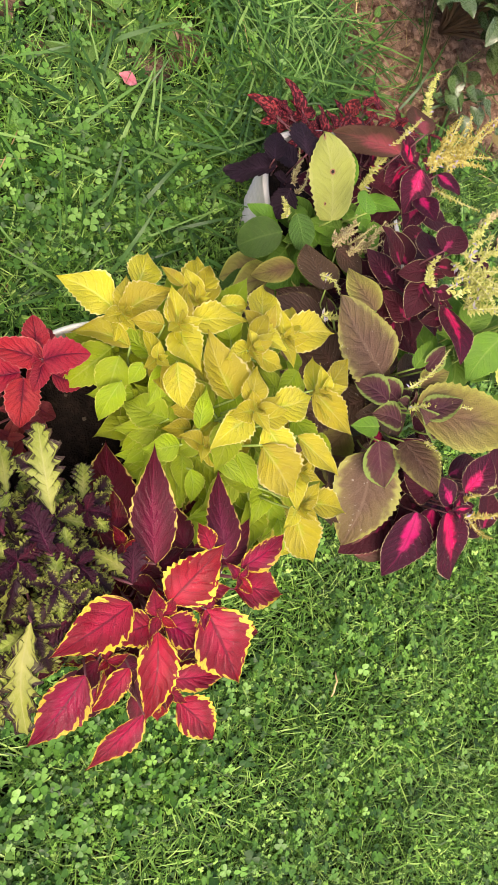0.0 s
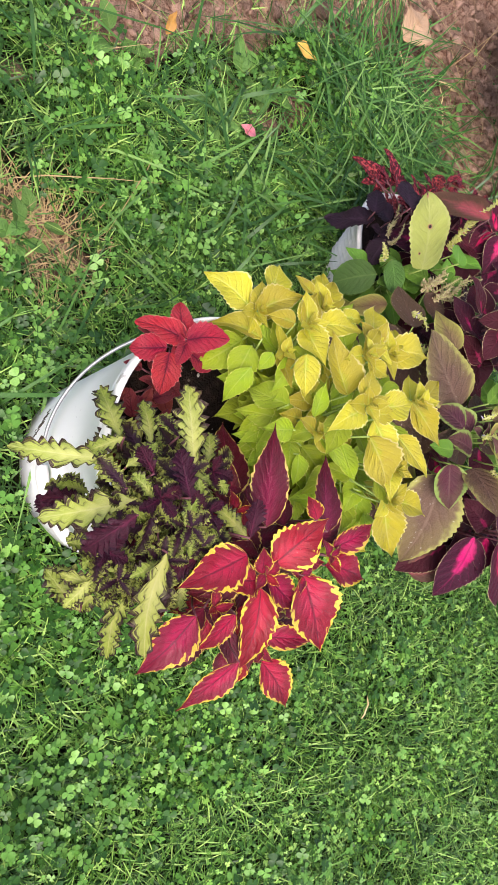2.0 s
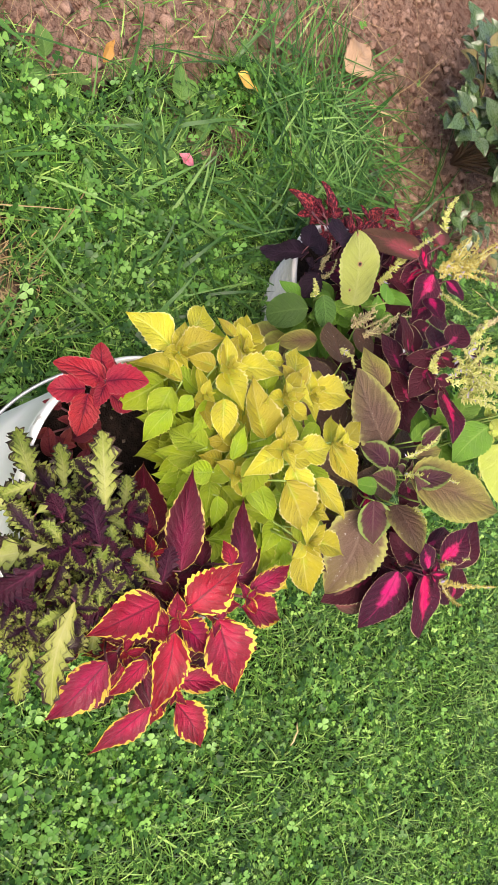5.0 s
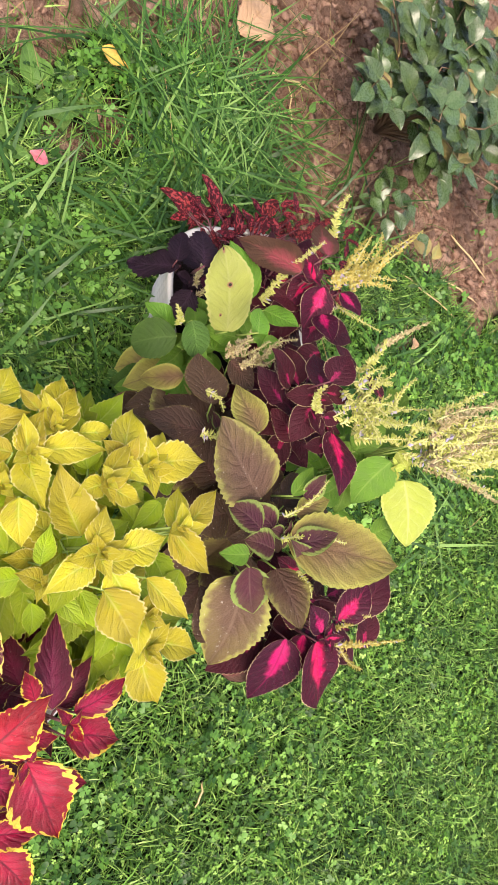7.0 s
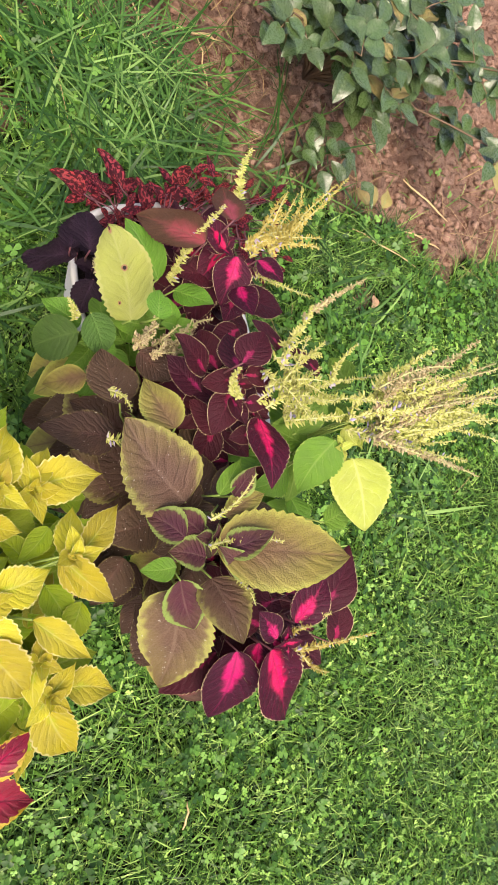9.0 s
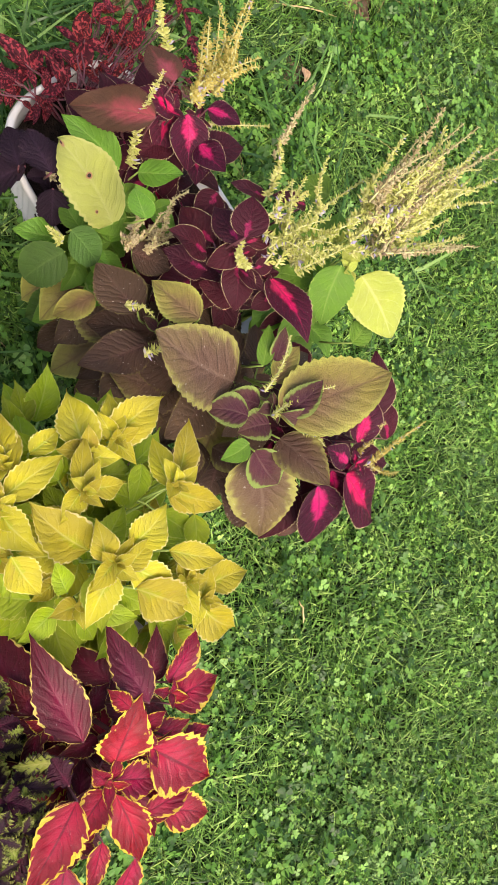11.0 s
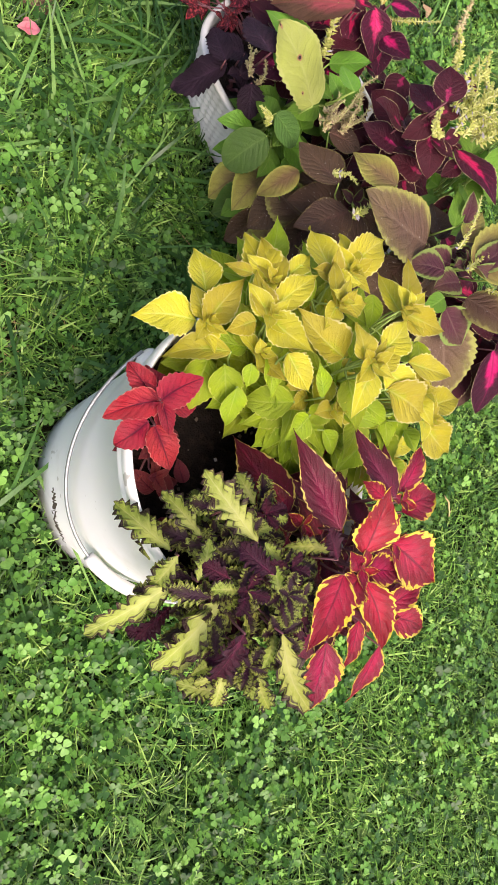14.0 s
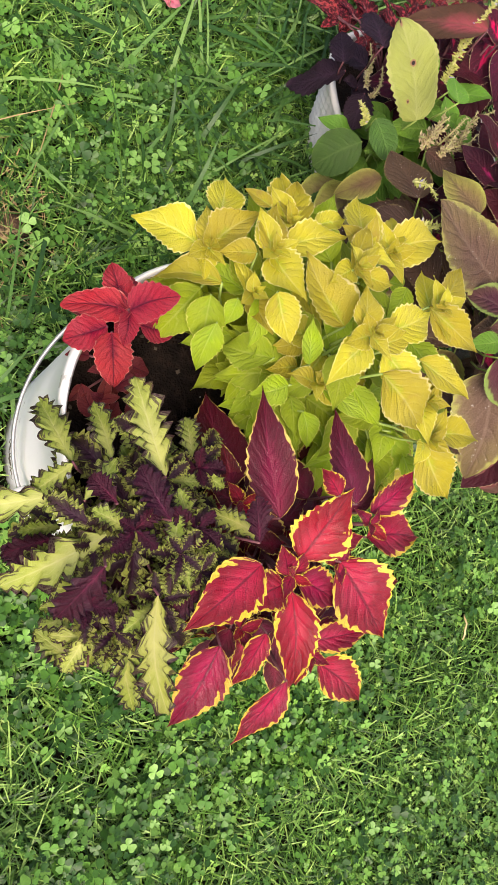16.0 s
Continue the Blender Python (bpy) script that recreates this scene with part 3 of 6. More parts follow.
class Plant:
    """A plant: an empty at its foot with stems and leaves as parts."""

    def __init__(self, name, foot, label, category, seed, stem="green", group=""):
        self.foot = Vector(foot)
        self.ob = thing(name, foot, label, category, group)
        self.rng = random.Random(seed)
        self.seed = seed
        self.tubes, self.stalks = [], []
        self.stem_mat = STEM[stem]

    def at(self, m):
        return Matrix.Translation(-self.foot) @ m

    def span(self, rows, kind, shape, arch=0.14, fold=0.14, ripple=0.02, lean=0.35):
        """Leaves that reach from a base to a tip, with their width as a share of the length."""
        for bx, by, bz, tx, ty, tz, width in rows:
            self.seed += 1
            r = random.Random(self.seed)
            base, tip = Vector((bx, by, bz)), Vector((tx, ty, tz))
            base, tip = base.lerp(tip, -0.05), tip.lerp(base, -0.07)
            way = tip - base
            width = min(width, 0.74 if shape == "ovate" else 0.94)
            bow = arch * r.uniform(0.6, 1.4)
            me = leaf_mesh("leaf", shape, way.length, width, PAINT[kind], self.seed, bow, fold * r.uniform(0.6, 1.4), ripple * r.uniform(0.6, 1.6), r.uniform(-0.15, 0.15))
            rise = math.degrees(math.asin(way.z / way.length)) + math.degrees(math.atan(0.6 * bow))
            part("leaf", me, self.ob, at=self.at(leaf_pose(base, math.degrees(math.atan2(way.y, way.x)), rise, r.uniform(-20, 20), lean)))
            self.stalk(base, self.foot.lerp(base, 0.82) + Vector((0, 0, -0.012)))

    def stalk(self, base, node, r=0.0011):
        a, b = Vector(node) - self.foot, Vector(base) - self.foot
        if 0.002 < (b - a).length < 0.16:
            mid = a.lerp(b, 0.5) - Vector((0, 0, 0.1 * (b - a).length))
            self.tubes.append(tube([a, mid, b], [r * 1.2, r, r * 0.9], 5))

    def stem(self, to, r=0.0034, lift=0.0, start=None):
        a = (Vector(start) if start else self.foot) - self.foot
        pts = bend(a, Vector(to) - self.foot, lift, 6, self.rng)
        self.tubes.append(tube(pts, [r * (1 - 0.6 * i / 6) for i in range(7)], 6))
        return [p + self.foot for p in pts]

    def small(self, base, az, el, length, kind, shape, width=0.6):
        k = self.rng.randrange(3)
        m = leaf_pose(base, az, el, self.rng.uniform(-25, 25)) @ Matrix.Diagonal((length, length, length, 1))
        part("leaf", stock_leaf(kind, shape, width, k), self.ob, at=self.at(m))

    def crown(self, top, kind, shape, n=3, size=0.026, width=0.55):
        """Young leaves in crossed pairs at a shoot's tip."""
        turn = self.rng.uniform(0, 180)
        for k in range(n):
            for h in (0, 180):
                self.small(Vector(top) + Vector((0, 0, 0.003 * k)), turn + 90 * k + h + self.rng.uniform(-14, 14), 18 + 16 * k + self.rng.uniform(-8, 8), size * (1 - 0.22 * k) * self.rng.uniform(0.85, 1.15), kind, shape, width)

    def under(self, pts, kind, shape, size=0.045, width=0.6, step=1, first=1):
        """Older leaves in pairs down a stem."""
        turn = self.rng.uniform(0, 180)
        for i in range(first, len(pts) - 1, step):
            turn += 90
            for h in (0, 180):
                az = turn + h + self.rng.uniform(-25, 25)
                out = Vector((math.cos(radians(az)), math.sin(radians(az)), 0.15)) * self.rng.uniform(0.008, 0.02)
                self.stalk(pts[i] + out, pts[i])
                self.small(pts[i] + out, az, self.rng.uniform(-22, 14), size * self.rng.uniform(0.7, 1.2), kind, shape, width)

    def spike(self, base, tip, paint, whorls=16, size=0.0055, bow=0.006, fuzz=1.0):
        """A flower spike: a thin stalk with whorls of small calyces that shrink to its tip."""
        r = self.rng
        a, b = Vector(base) - self.foot, Vector(tip) - self.foot
        side = (Matrix.Rotation(r.uniform(0, 6.28), 3, (b - a).normalized()) @ (b - a).orthogonal()).normalized()
        pts = [a.lerp(b, i / 8) + side * bow * math.sin(math.pi * i / 8) for i in range(9)]
        self.stalks.append(tube(pts, [0.0013 - 0.0008 * i / 8 for i in range(9)], 5))
        d = (b - a).normalized()
        verts, faces = [], []
        for w in range(whorls):
            s = (w + 0.5) / whorls
            k = min(int(s * 8), 7)
            p = pts[k].lerp(pts[k + 1], s * 8 - k)
            for q in range(r.randint(7, 11)):
                g = size * (0.98 - 0.58 * s) * r.uniform(0.7, 1.4)
                out = Vector((r.gauss(0, 1), r.gauss(0, 1), r.gauss(0, 1)))
                out = (out - d * out.dot(d)).normalized() * fuzz + d * r.uniform(-0.1, 0.7)
                out.normalize()
                x = out.cross(d)
                if x.length < 0.1:
                    x = out.orthogonal()
                x.normalize()
                y = out.cross(x)
                o = p + d * r.uniform(-0.5, 0.5) * (b - a).length / whorls
                n0 = len(verts)
                verts += [o, o + out * g * 0.5 + x * g * 0.24, o + out * g, o + out * g * 0.5 - x * g * 0.24, o + out * g * 0.45 + y * g * 0.16, o + out * g * 0.45 - y * g * 0.14]
                faces += [(n0, n0 + 1, n0 + 4), (n0 + 1, n0 + 2, n0 + 4), (n0 + 2, n0 + 3, n0 + 4), (n0 + 3, n0, n0 + 4), (n0, n0 + 3, n0 + 5), (n0 + 3, n0 + 2, n0 + 5), (n0 + 2, n0 + 1, n0 + 5), (n0 + 1, n0, n0 + 5)]
        part("flower_spike", mesh_of("flower_spike", verts, faces, paint, None, False), self.ob)

    def finish(self):
        for v, f in self.tubes:
            part("stem", mesh_of("stem", v, f, self.stem_mat), self.ob)
        for v, f in self.stalks:
            part("flower_stalk", mesh_of("flower_stalk", v, f, STEM["pale"]), self.ob)
        return self.ob


# ---- ground ----
def soil_amount(x, y):
    """1 on the bare bed behind the pots, 0 on the lawn."""
    edge = 0.66 + 0.10 * np.clip((x - 0.25) / 0.2, 0, 1) + 0.10 * np.exp(-((x - 0.70) / 0.12) ** 2) - 0.09 * np.clip((x - 0.78) / 0.2, 0, 1) - 0.03 * np.clip((x - 1.1) / 0.3, 0, 1)
    wob = 0.030 * np.sin(11 * x + 1.3) + 0.020 * np.sin(27 * x + 0.4 + 6 * y) + 0.012 * np.sin(61 * x - 23 * y)
    bed = np.clip((y - edge - wob) / 0.05 + 0.5, 0, 1)
    for px, py, pr in ((0.18, 0.345, 0.085), (0.10, 0.40, 0.05), (0.12, 0.545, 0.035), (0.51, 0.655, 0.045), (0.57, 0.70, 0.05), (0.36, 0.62, 0.03), (0.98, 0.53, 0.03), (1.22, 0.52, 0.035), (0.43, 0.69, 0.03)):
        d = np.hypot(x - px, (y - py) * 1.3) / pr + 0.35 * np.sin(70 * x) * np.sin(83 * y)
        bed = np.maximum(bed, 0.74 * np.clip((1.6 - d) * 0.7, 0, 1))
    return bed


def swell(x, y):
    """The height of the uneven ground."""
    return 0.006 * np.sin(5.1 * x + 1.0) * np.sin(4.3 * y + 0.5) + 0.003 * np.sin(17 * x + 3 * y) + 0.002 * np.sin(31 * y - 9 * x)


def lump(x, y):
    s = soil_amount(x, y)
    rough = 0.006 * np.sin(46 * x + 9 * np.sin(21 * y)) * np.sin(51 * y + 7 * np.sin(18 * x)) + 0.004 * np.sin(113 * x + 40 * y) * np.sin(97 * y - 31 * x)
    return swell(x, y) + s * (rough - 0.004)


def axis(lo, hi, step, far):
    mid = np.arange(lo, hi + step / 2, step)
    out = np.geomspace(step * 2, far, 26)
    return np.concatenate((lo - out[::-1], mid, hi + out))


gx, gy = axis(-0.5, 2.3, 0.012, 300.0), axis(-1.4, 1.6, 0.012, 300.0)
X, Y = np.meshgrid(gx, gy, indexing="ij")
near = np.clip(1.5 - np.maximum(np.abs(X - 0.9) - 1.4, np.abs(Y - 0.1) - 1.5), 0, 1)
Z = lump(X, Y) * near
nx, ny = X.shape
idx = np.arange(nx * ny).reshape(nx, ny)
quads = np.stack((idx[:-1, :-1], idx[1:, :-1], idx[1:, 1:], idx[:-1, 1:]), -1).reshape(-1, 4)
ground_me = bpy.data.meshes.new("ground")
ground_me.from_pydata(np.stack((X, Y, Z), -1).reshape(-1, 3).tolist(), [], quads.tolist())
bed = soil_amount(X, Y) * np.clip((2.3 + 0.06 * np.sin(5 * X) - Y) / 0.15, 0, 1) * np.clip((5.5 - np.abs(X - 0.9)) / 0.3, 0, 1)
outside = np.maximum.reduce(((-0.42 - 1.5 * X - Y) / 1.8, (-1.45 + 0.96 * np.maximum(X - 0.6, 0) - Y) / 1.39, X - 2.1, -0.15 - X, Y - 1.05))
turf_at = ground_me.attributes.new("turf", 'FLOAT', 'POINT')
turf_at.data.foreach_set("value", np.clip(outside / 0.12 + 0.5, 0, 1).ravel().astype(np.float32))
soil_at = ground_me.attributes.new("soil", 'FLOAT', 'POINT')
soil_at.data.foreach_set("value", bed.ravel().astype(np.float32))
ground_me.polygons.foreach_set("use_smooth", [True] * len(ground_me.polygons))
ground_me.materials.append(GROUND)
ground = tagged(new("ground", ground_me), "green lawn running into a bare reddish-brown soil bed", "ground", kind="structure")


# ---- lawn ----
rng = np.random.default_rng(7)


def in_view(x, y):
    return (1.5 * x + y > -0.42) & (y > -1.45 + 0.96 * np.maximum(x - 0.6, 0)) & (np.hypot(x - 0.31, y - 0.07) > 0.118) & (((x - 0.744) / 0.10) ** 2 + ((y - 0.362) / 0.165) ** 2 > 1)


def patchy(x, y, k, p):
    return 0.5 + 0.25 * np.sin(k * x + p) * np.sin(k * 0.9 * y + 2 * p) + 0.25 * np.sin(k * 2.3 * y - k * 0.8 * x + p)


def scatter(n, lo=(-0.15, -1.2), hi=(2.1, 1.05)):
    x, y = rng.uniform(lo[0], hi[0], n), rng.uniform(lo[1], hi[1], n)
    keep = in_view(x, y)
    return x[keep], y[keep]


def fast_mesh(name, verts, loops, sizes, material):
    me = bpy.data.meshes.new(name)
    me.vertices.add(len(verts))
    me.vertices.foreach_set("co", verts.astype(np.float32).ravel())
    me.loops.add(len(loops))
    me.loops.foreach_set("vertex_index", loops.astype(np.int32))
    me.polygons.add(len(sizes))
    me.polygons.foreach_set("loop_start", np.concatenate(([0], np.cumsum(sizes)[:-1])).astype(np.int32))
    me.polygons.foreach_set("loop_total", sizes.astype(np.int32))
    me.polygons.foreach_set("use_smooth", np.ones(len(sizes), dtype=bool))
    me.update(calc_edges=True)
    me.materials.append(material)
    return me


def blades(name, x, y, tall, wide, lean, material, curl=1.2):
    """Grass blades: each a bent strip of three segments that ends in a point."""
    n = len(x)
    az, off = rng.uniform(0, 2 * math.pi, n), rng.uniform(-0.5, 0.5, n)
    z0 = lump(x, y) - 0.004
    dx, dy = np.cos(az), np.sin(az)
    sx, sy = -np.sin(az + off), np.cos(az + off)
    verts = np.zeros((n, 7, 3))
    for k, s in enumerate((0.0, 0.4, 0.75, 1.0)):
        out = tall * lean * (0.35 * s + 0.65 * s ** 2 * curl)
        up = tall * (s - 0.35 * np.minimum(lean, 1.4) * s ** 2)
        w = wide * (0.8, 1.0, 0.75, 0.0)[k] / 2
        for e in ((-1, 1) if k < 3 else (0,)):
            j = 2 * k + (1 if e == 1 else 0)
            verts[:, j, 0], verts[:, j, 1], verts[:, j, 2] = x + dx * out + sx * w * e, y + dy * out + sy * w * e, z0 + up
    face = np.array([0, 1, 3, 2, 2, 3, 5, 4, 4, 5, 6])
    loops = (np.arange(n)[:, None] * 7 + face[None]).ravel()
    return fast_mesh(name, verts.reshape(-1, 3), loops, np.tile([4, 4, 3], n), material)


def clovers(name, x, y, tall, size, material):
    """Clover leaves: three heart-shaped leaflets that share a centre, on a tilted little disc."""
    n = len(x)
    z0 = lump(x, y) + tall
    turn = rng.uniform(0, 2 * math.pi, n)
    tx, ty = rng.normal(0, 0.36, n), rng.normal(0, 0.36, n)
    verts = np.zeros((n, 22, 3))
    verts[:, 0] = np.stack((x, y, z0), -1)
    for k in range(3):
        a = turn + k * 2.094 + rng.normal(0, 0.15, n)
        s = size * rng.uniform(0.8, 1.2, n)
        for j, (along, across, up) in enumerate(((0.26, -0.30, 0.08), (0.60, -0.50, 0.10), (0.92, -0.34, 0.05), (0.93, 0.0, 0.0), (0.92, 0.34, 0.05), (0.60, 0.50, 0.10), (0.26, 0.30, 0.08))):
            px = np.cos(a) * along * s - np.sin(a) * across * s
            py = np.sin(a) * along * s + np.cos(a) * across * s
            verts[:, 1 + 7 * k + j] = np.stack((x + px, y + py, z0 + up * s + px * tx + py * ty), -1)
    face = np.concatenate([np.array([0, 1 + 7 * k, 2 + 7 * k, 3 + 7 * k, 4 + 7 * k, 0, 4 + 7 * k, 5 + 7 * k, 6 + 7 * k, 7 + 7 * k]) for k in range(3)])
    loops = (np.arange(n)[:, None] * 22 + face[None]).ravel()
    return fast_mesh(name, verts.reshape(-1, 3), loops, np.full(n * 6, 5), material)


x, y = scatter(215000)
s = soil_amount(x, y)
keep = rng.uniform(0, 1, len(x)) > np.clip(s * 1.6, 0, np.where(x < 0.62, 0.92, 0.98))
x, y = x[keep], y[keep]
n = len(x)
behind = np.clip((y - 0.05) / 0.35, 0, 1) * np.clip((1.3 - x) / 0.4, 0, 1)
tall = rng.uniform(0.017, 0.045, n) * (1 + 0.12 * behind)
tagged(new("lawn_grass", blades("lawn_grass", x, y, tall, rng.uniform(0.0011, 0.0027, n), rng.uniform(0.2, 1.7, n), BLADE)), "short fresh green lawn grass round the pots", "grass", kind="stuff")

x, y = scatter(3600, (0.0, 0.1), (1.3, 1.0))
strip = np.exp(-((x - 0.68) / 0.16) ** 2) * np.clip((y - 0.35) / 0.15, 0, 1) + 0.55 * np.clip((y - 0.55) / 0.1, 0, 1)
keep = (soil_amount(x, y) < 0.3) & (rng.uniform(0, 1, len(x)) < np.clip(0.22 + strip, 0, 1) * np.clip(patchy(x, y, 8, 1.0) * 2 - 0.3, 0.1, 1))
x, y = x[keep], y[keep]
n = len(x)
tagged(new("long_grass", blades("long_grass", x, y, rng.uniform(0.05, 0.11, n), rng.uniform(0.0026, 0.0066, n), rng.uniform(0.7, 2.0, n), LONG)), "longer green grass blades in the uncut lawn by the bed", "grass", kind="stuff")

x, y = scatter(4500)
keep = soil_amount(x, y) < 0.15
x, y = x[keep], y[keep]
n = len(x)
tagged(new("lawn_grass", blades("lawn_grass", x, y, rng.uniform(0.030, 0.055, n), rng.uniform(0.0018, 0.0036, n), rng.uniform(0.9, 2.2, n), BLADE)), "taller green grass blades lying over the clover", "grass", kind="stuff")

x, y = rng.normal(0.18, 0.050, 420), rng.normal(0.340, 0.035, 420)
tagged(new("dry_clippings", blades("dry_clippings", x, y, rng.uniform(0.015, 0.035, 420), rng.uniform(0.0008, 0.0016, 420), rng.uniform(1.4, 2.6, 420), DRY)), "dry straw-coloured clippings on a thin patch of lawn", "straw", kind="stuff")

x, y = rng.normal(0.72, 0.065, 520), rng.normal(0.76, 0.10, 520)
keep = in_view(x, y) & (y > 0.56)
x, y = x[keep], y[keep]
n = len(x)
tagged(new("grass_tuft", blades("grass_tuft", x, y, rng.uniform(0.05, 0.12, n), rng.uniform(0.0022, 0.0042, n), rng.uniform(0.9, 2.2, n), LONG)), "dense tuft of long green grass at the bed's edge", "grass", kind="stuff")

x, y = rng.normal(0.985, 0.012, 16), rng.normal(0.715, 0.012, 16)
tagged(new("grass_tuft", blades("grass_tuft", x, y, rng.uniform(0.10, 0.19, 16), rng.uniform(0.003, 0.005, 16), rng.uniform(0.8, 1.6, 16), LONG)), "few arching green grass blades by the roses", "grass", kind="stuff")

x, y = scatter(92000)
lush = np.clip(0.95 - 0.75 * np.clip((x - 0.45) / 0.5, 0, 1) * np.clip((0.25 - y) / 0.2, 0, 1), 0.2, 1)
keep = (rng.uniform(0, 1, len(x)) > np.clip(soil_amount(x, y) * 1.9, 0, 0.985)) & (rng.uniform(0, 1, len(x)) < lush * np.clip(patchy(x, y, 11, 0.3) * 2.2 - 0.5 + 0.5 * np.clip((0.35 - x) / 0.2, 0, 1), 0.08, 0.92))
x, y = x[keep], y[keep]
n = len(x)
tagged(new("clover", clovers("clover", x, y, rng.uniform(0.006, 0.036, n), 0.0030 + 0.0068 * rng.uniform(0, 1, n) ** 1.4, CLOVER)), "green three-leaved clover growing through the lawn", "clover", kind="stuff")

x, y = scatter(75000, (0.35, -1.2), (2.1, 0.5))
keep = rng.uniform(0, 1, len(x)) < np.clip(patchy(x, y, 13, 2.0) * 1.6 - 0.2, 0.15, 1) * np.clip(1 - 1.5 * soil_amount(x, y), 0, 1)
x, y = x[keep], y[keep]
n = len(x)
tagged(new("small_weeds", clovers("small_weeds", x, y, rng.uniform(0.008, 0.024, n), rng.uniform(0.0022, 0.0048, n), TINY)), "tiny-leaved green weeds woven into the short lawn", "weeds", kind="stuff")

x, y = scatter(800, (0.0, 0.2), (2.0, 1.05))
keep = rng.uniform(0, 1, len(x)) < np.clip(soil_amount(x, y) * 0.8, 0.05, 0.6)
x, y = x[keep], y[keep]
n = len(x)
tagged(new("dry_stalks", blades("dry_stalks", x, y, rng.uniform(0.03, 0.09, n), rng.uniform(0.0008, 0.0018, n), rng.uniform(1.6, 2.6, n), DRY)), "dry straw-coloured stalks lying on the soil", "straw", kind="stuff")


x, y = rng.uniform(-1.9, 3.4, 230000), rng.uniform(-2.6, 0.95, 230000)
keep = (np.maximum.reduce(((-0.42 - 1.5 * x - y) / 1.8, (-1.45 + 0.96 * np.maximum(x - 0.6, 0) - y) / 1.39, x - 2.1, -0.15 - x, (-1.2 - y))) > -0.02) & (soil_amount(x, y) < 0.4) & (np.hypot(x - 0.75, y + 0.5) < rng.uniform(1.5, 2.6, 230000))
x, y = x[keep], y[keep]
n = len(x)
tagged(new("outer_lawn", blades("outer_lawn", x, y, rng.uniform(0.02, 0.05, n), rng.uniform(0.002, 0.0045, n), rng.uniform(0.3, 1.8, n), BLADE)), "short green lawn grass running on round the beds", "grass", kind="stuff")


def clods():
    """Crumbs and clods of soil on the bed."""
    r = random.Random(5)
    ball = [Vector((math.cos(a) * math.cos(b), math.sin(a) * math.cos(b), math.sin(b))) for b in (-0.9, 0.0, 0.9) for a in [i * 1.0472 for i in range(6)]] + [Vector((0, 0, 1))]
    faces0 = [(6 * k + i, 6 * k + (i + 1) % 6, 6 * k + 6 + (i + 1) % 6, 6 * k + 6 + i) for k in range(2) for i in range(6)] + [(12 + i, 12 + (i + 1) % 6, 18) for i in range(6)]
    verts, faces = [], []
    while len(verts) < 19 * 7000:
        x, y = r.uniform(0.0, 1.75), r.uniform(0.45, 1.25)
        if r.random() > float(soil_amount(np.array(x), np.array(y))) ** 2:
            continue
        size = 0.0016 + 0.011 * r.random() ** 4
        k, z = len(verts), float(lump(np.array(x), np.array(y)))
        sx, sy, sz = r.uniform(0.7, 1.3), r.uniform(0.7, 1.3), r.uniform(0.5, 1.0)
        for p in ball:
            g = size * r.uniform(0.35, 1.45)
            verts.append((x + p.x * g * sx, y + p.y * g * sy, z + size * 0.25 + p.z * g * sz))
        faces += [tuple(i + k for i in q) for q in faces0]
    return mesh_of("soil_clods", verts, faces, CLOD, None, True)


tagged(new("soil_clods", clods()), "crumbly reddish-brown clods of garden soil", "soil", kind="stuff")


def clod(seed):
    """A lump of soil with a broken surface, of unit size."""
    r = random.Random(seed)
    bm = bmesh.new()
    bmesh.ops.create_icosphere(bm, subdivisions=2, radius=1.0)
    k = [r.uniform(0, 6.28) for _ in range(6)]
    for v in bm.verts:
        p = v.co
        v.co = p * (1 + 0.22 * math.sin(3 * p.x + k[0]) * math.sin(4 * p.y + k[1]) + 0.14 * math.sin(7 * p.z + k[2] + 5 * p.x) + r.uniform(-0.10, 0.10))
        v.co.z *= 0.7
    me = bpy.data.meshes.new("clod")
    bm.to_mesh(me)
    bm.free()
    me.polygons.foreach_set("use_smooth", [True] * len(me.polygons))
    me.materials.append(CLOD)
    return me


CLODS = [clod(k) for k in range(6)]
clod_rng = random.Random(77)
count = 0
while count < 170:
    px, py = clod_rng.uniform(0.30, 1.45), clod_rng.uniform(0.58, 1.12)
    if clod_rng.random() > float(soil_amount(np.array(px), np.array(py))) ** 3:
        continue
    g = 0.006 + 0.013 * clod_rng.random() ** 2.2
    m = pose(px, py, float(lump(np.array(px), np.array(py))) + 0.25 * g, clod_rng.uniform(-20, 20), clod_rng.uniform(-20, 20), clod_rng.uniform(0, 360)) @ Matrix.Diagonal((g, g * clod_rng.uniform(0.7, 1.1), g, 1))
    part("clod", CLODS[count % 6], ground, at=m)
    count += 1


# ---- the bucket ----
def lathe(profile, steps=72, squash=None):
    verts, faces = [], []
    for i in range(steps):
        a = 2 * math.pi * i / steps
        for r, z in profile:
            q = squash(a, r, z) if squash else (r * math.cos(a), r * math.sin(a), z)
            verts.append(q)
    k = len(profile)
    for i in range(steps):
        j = (i + 1) % steps
        for p in range(k - 1):
            faces.append((i * k + p, j * k + p, j * k + p + 1, i * k + p + 1))
    return verts, faces


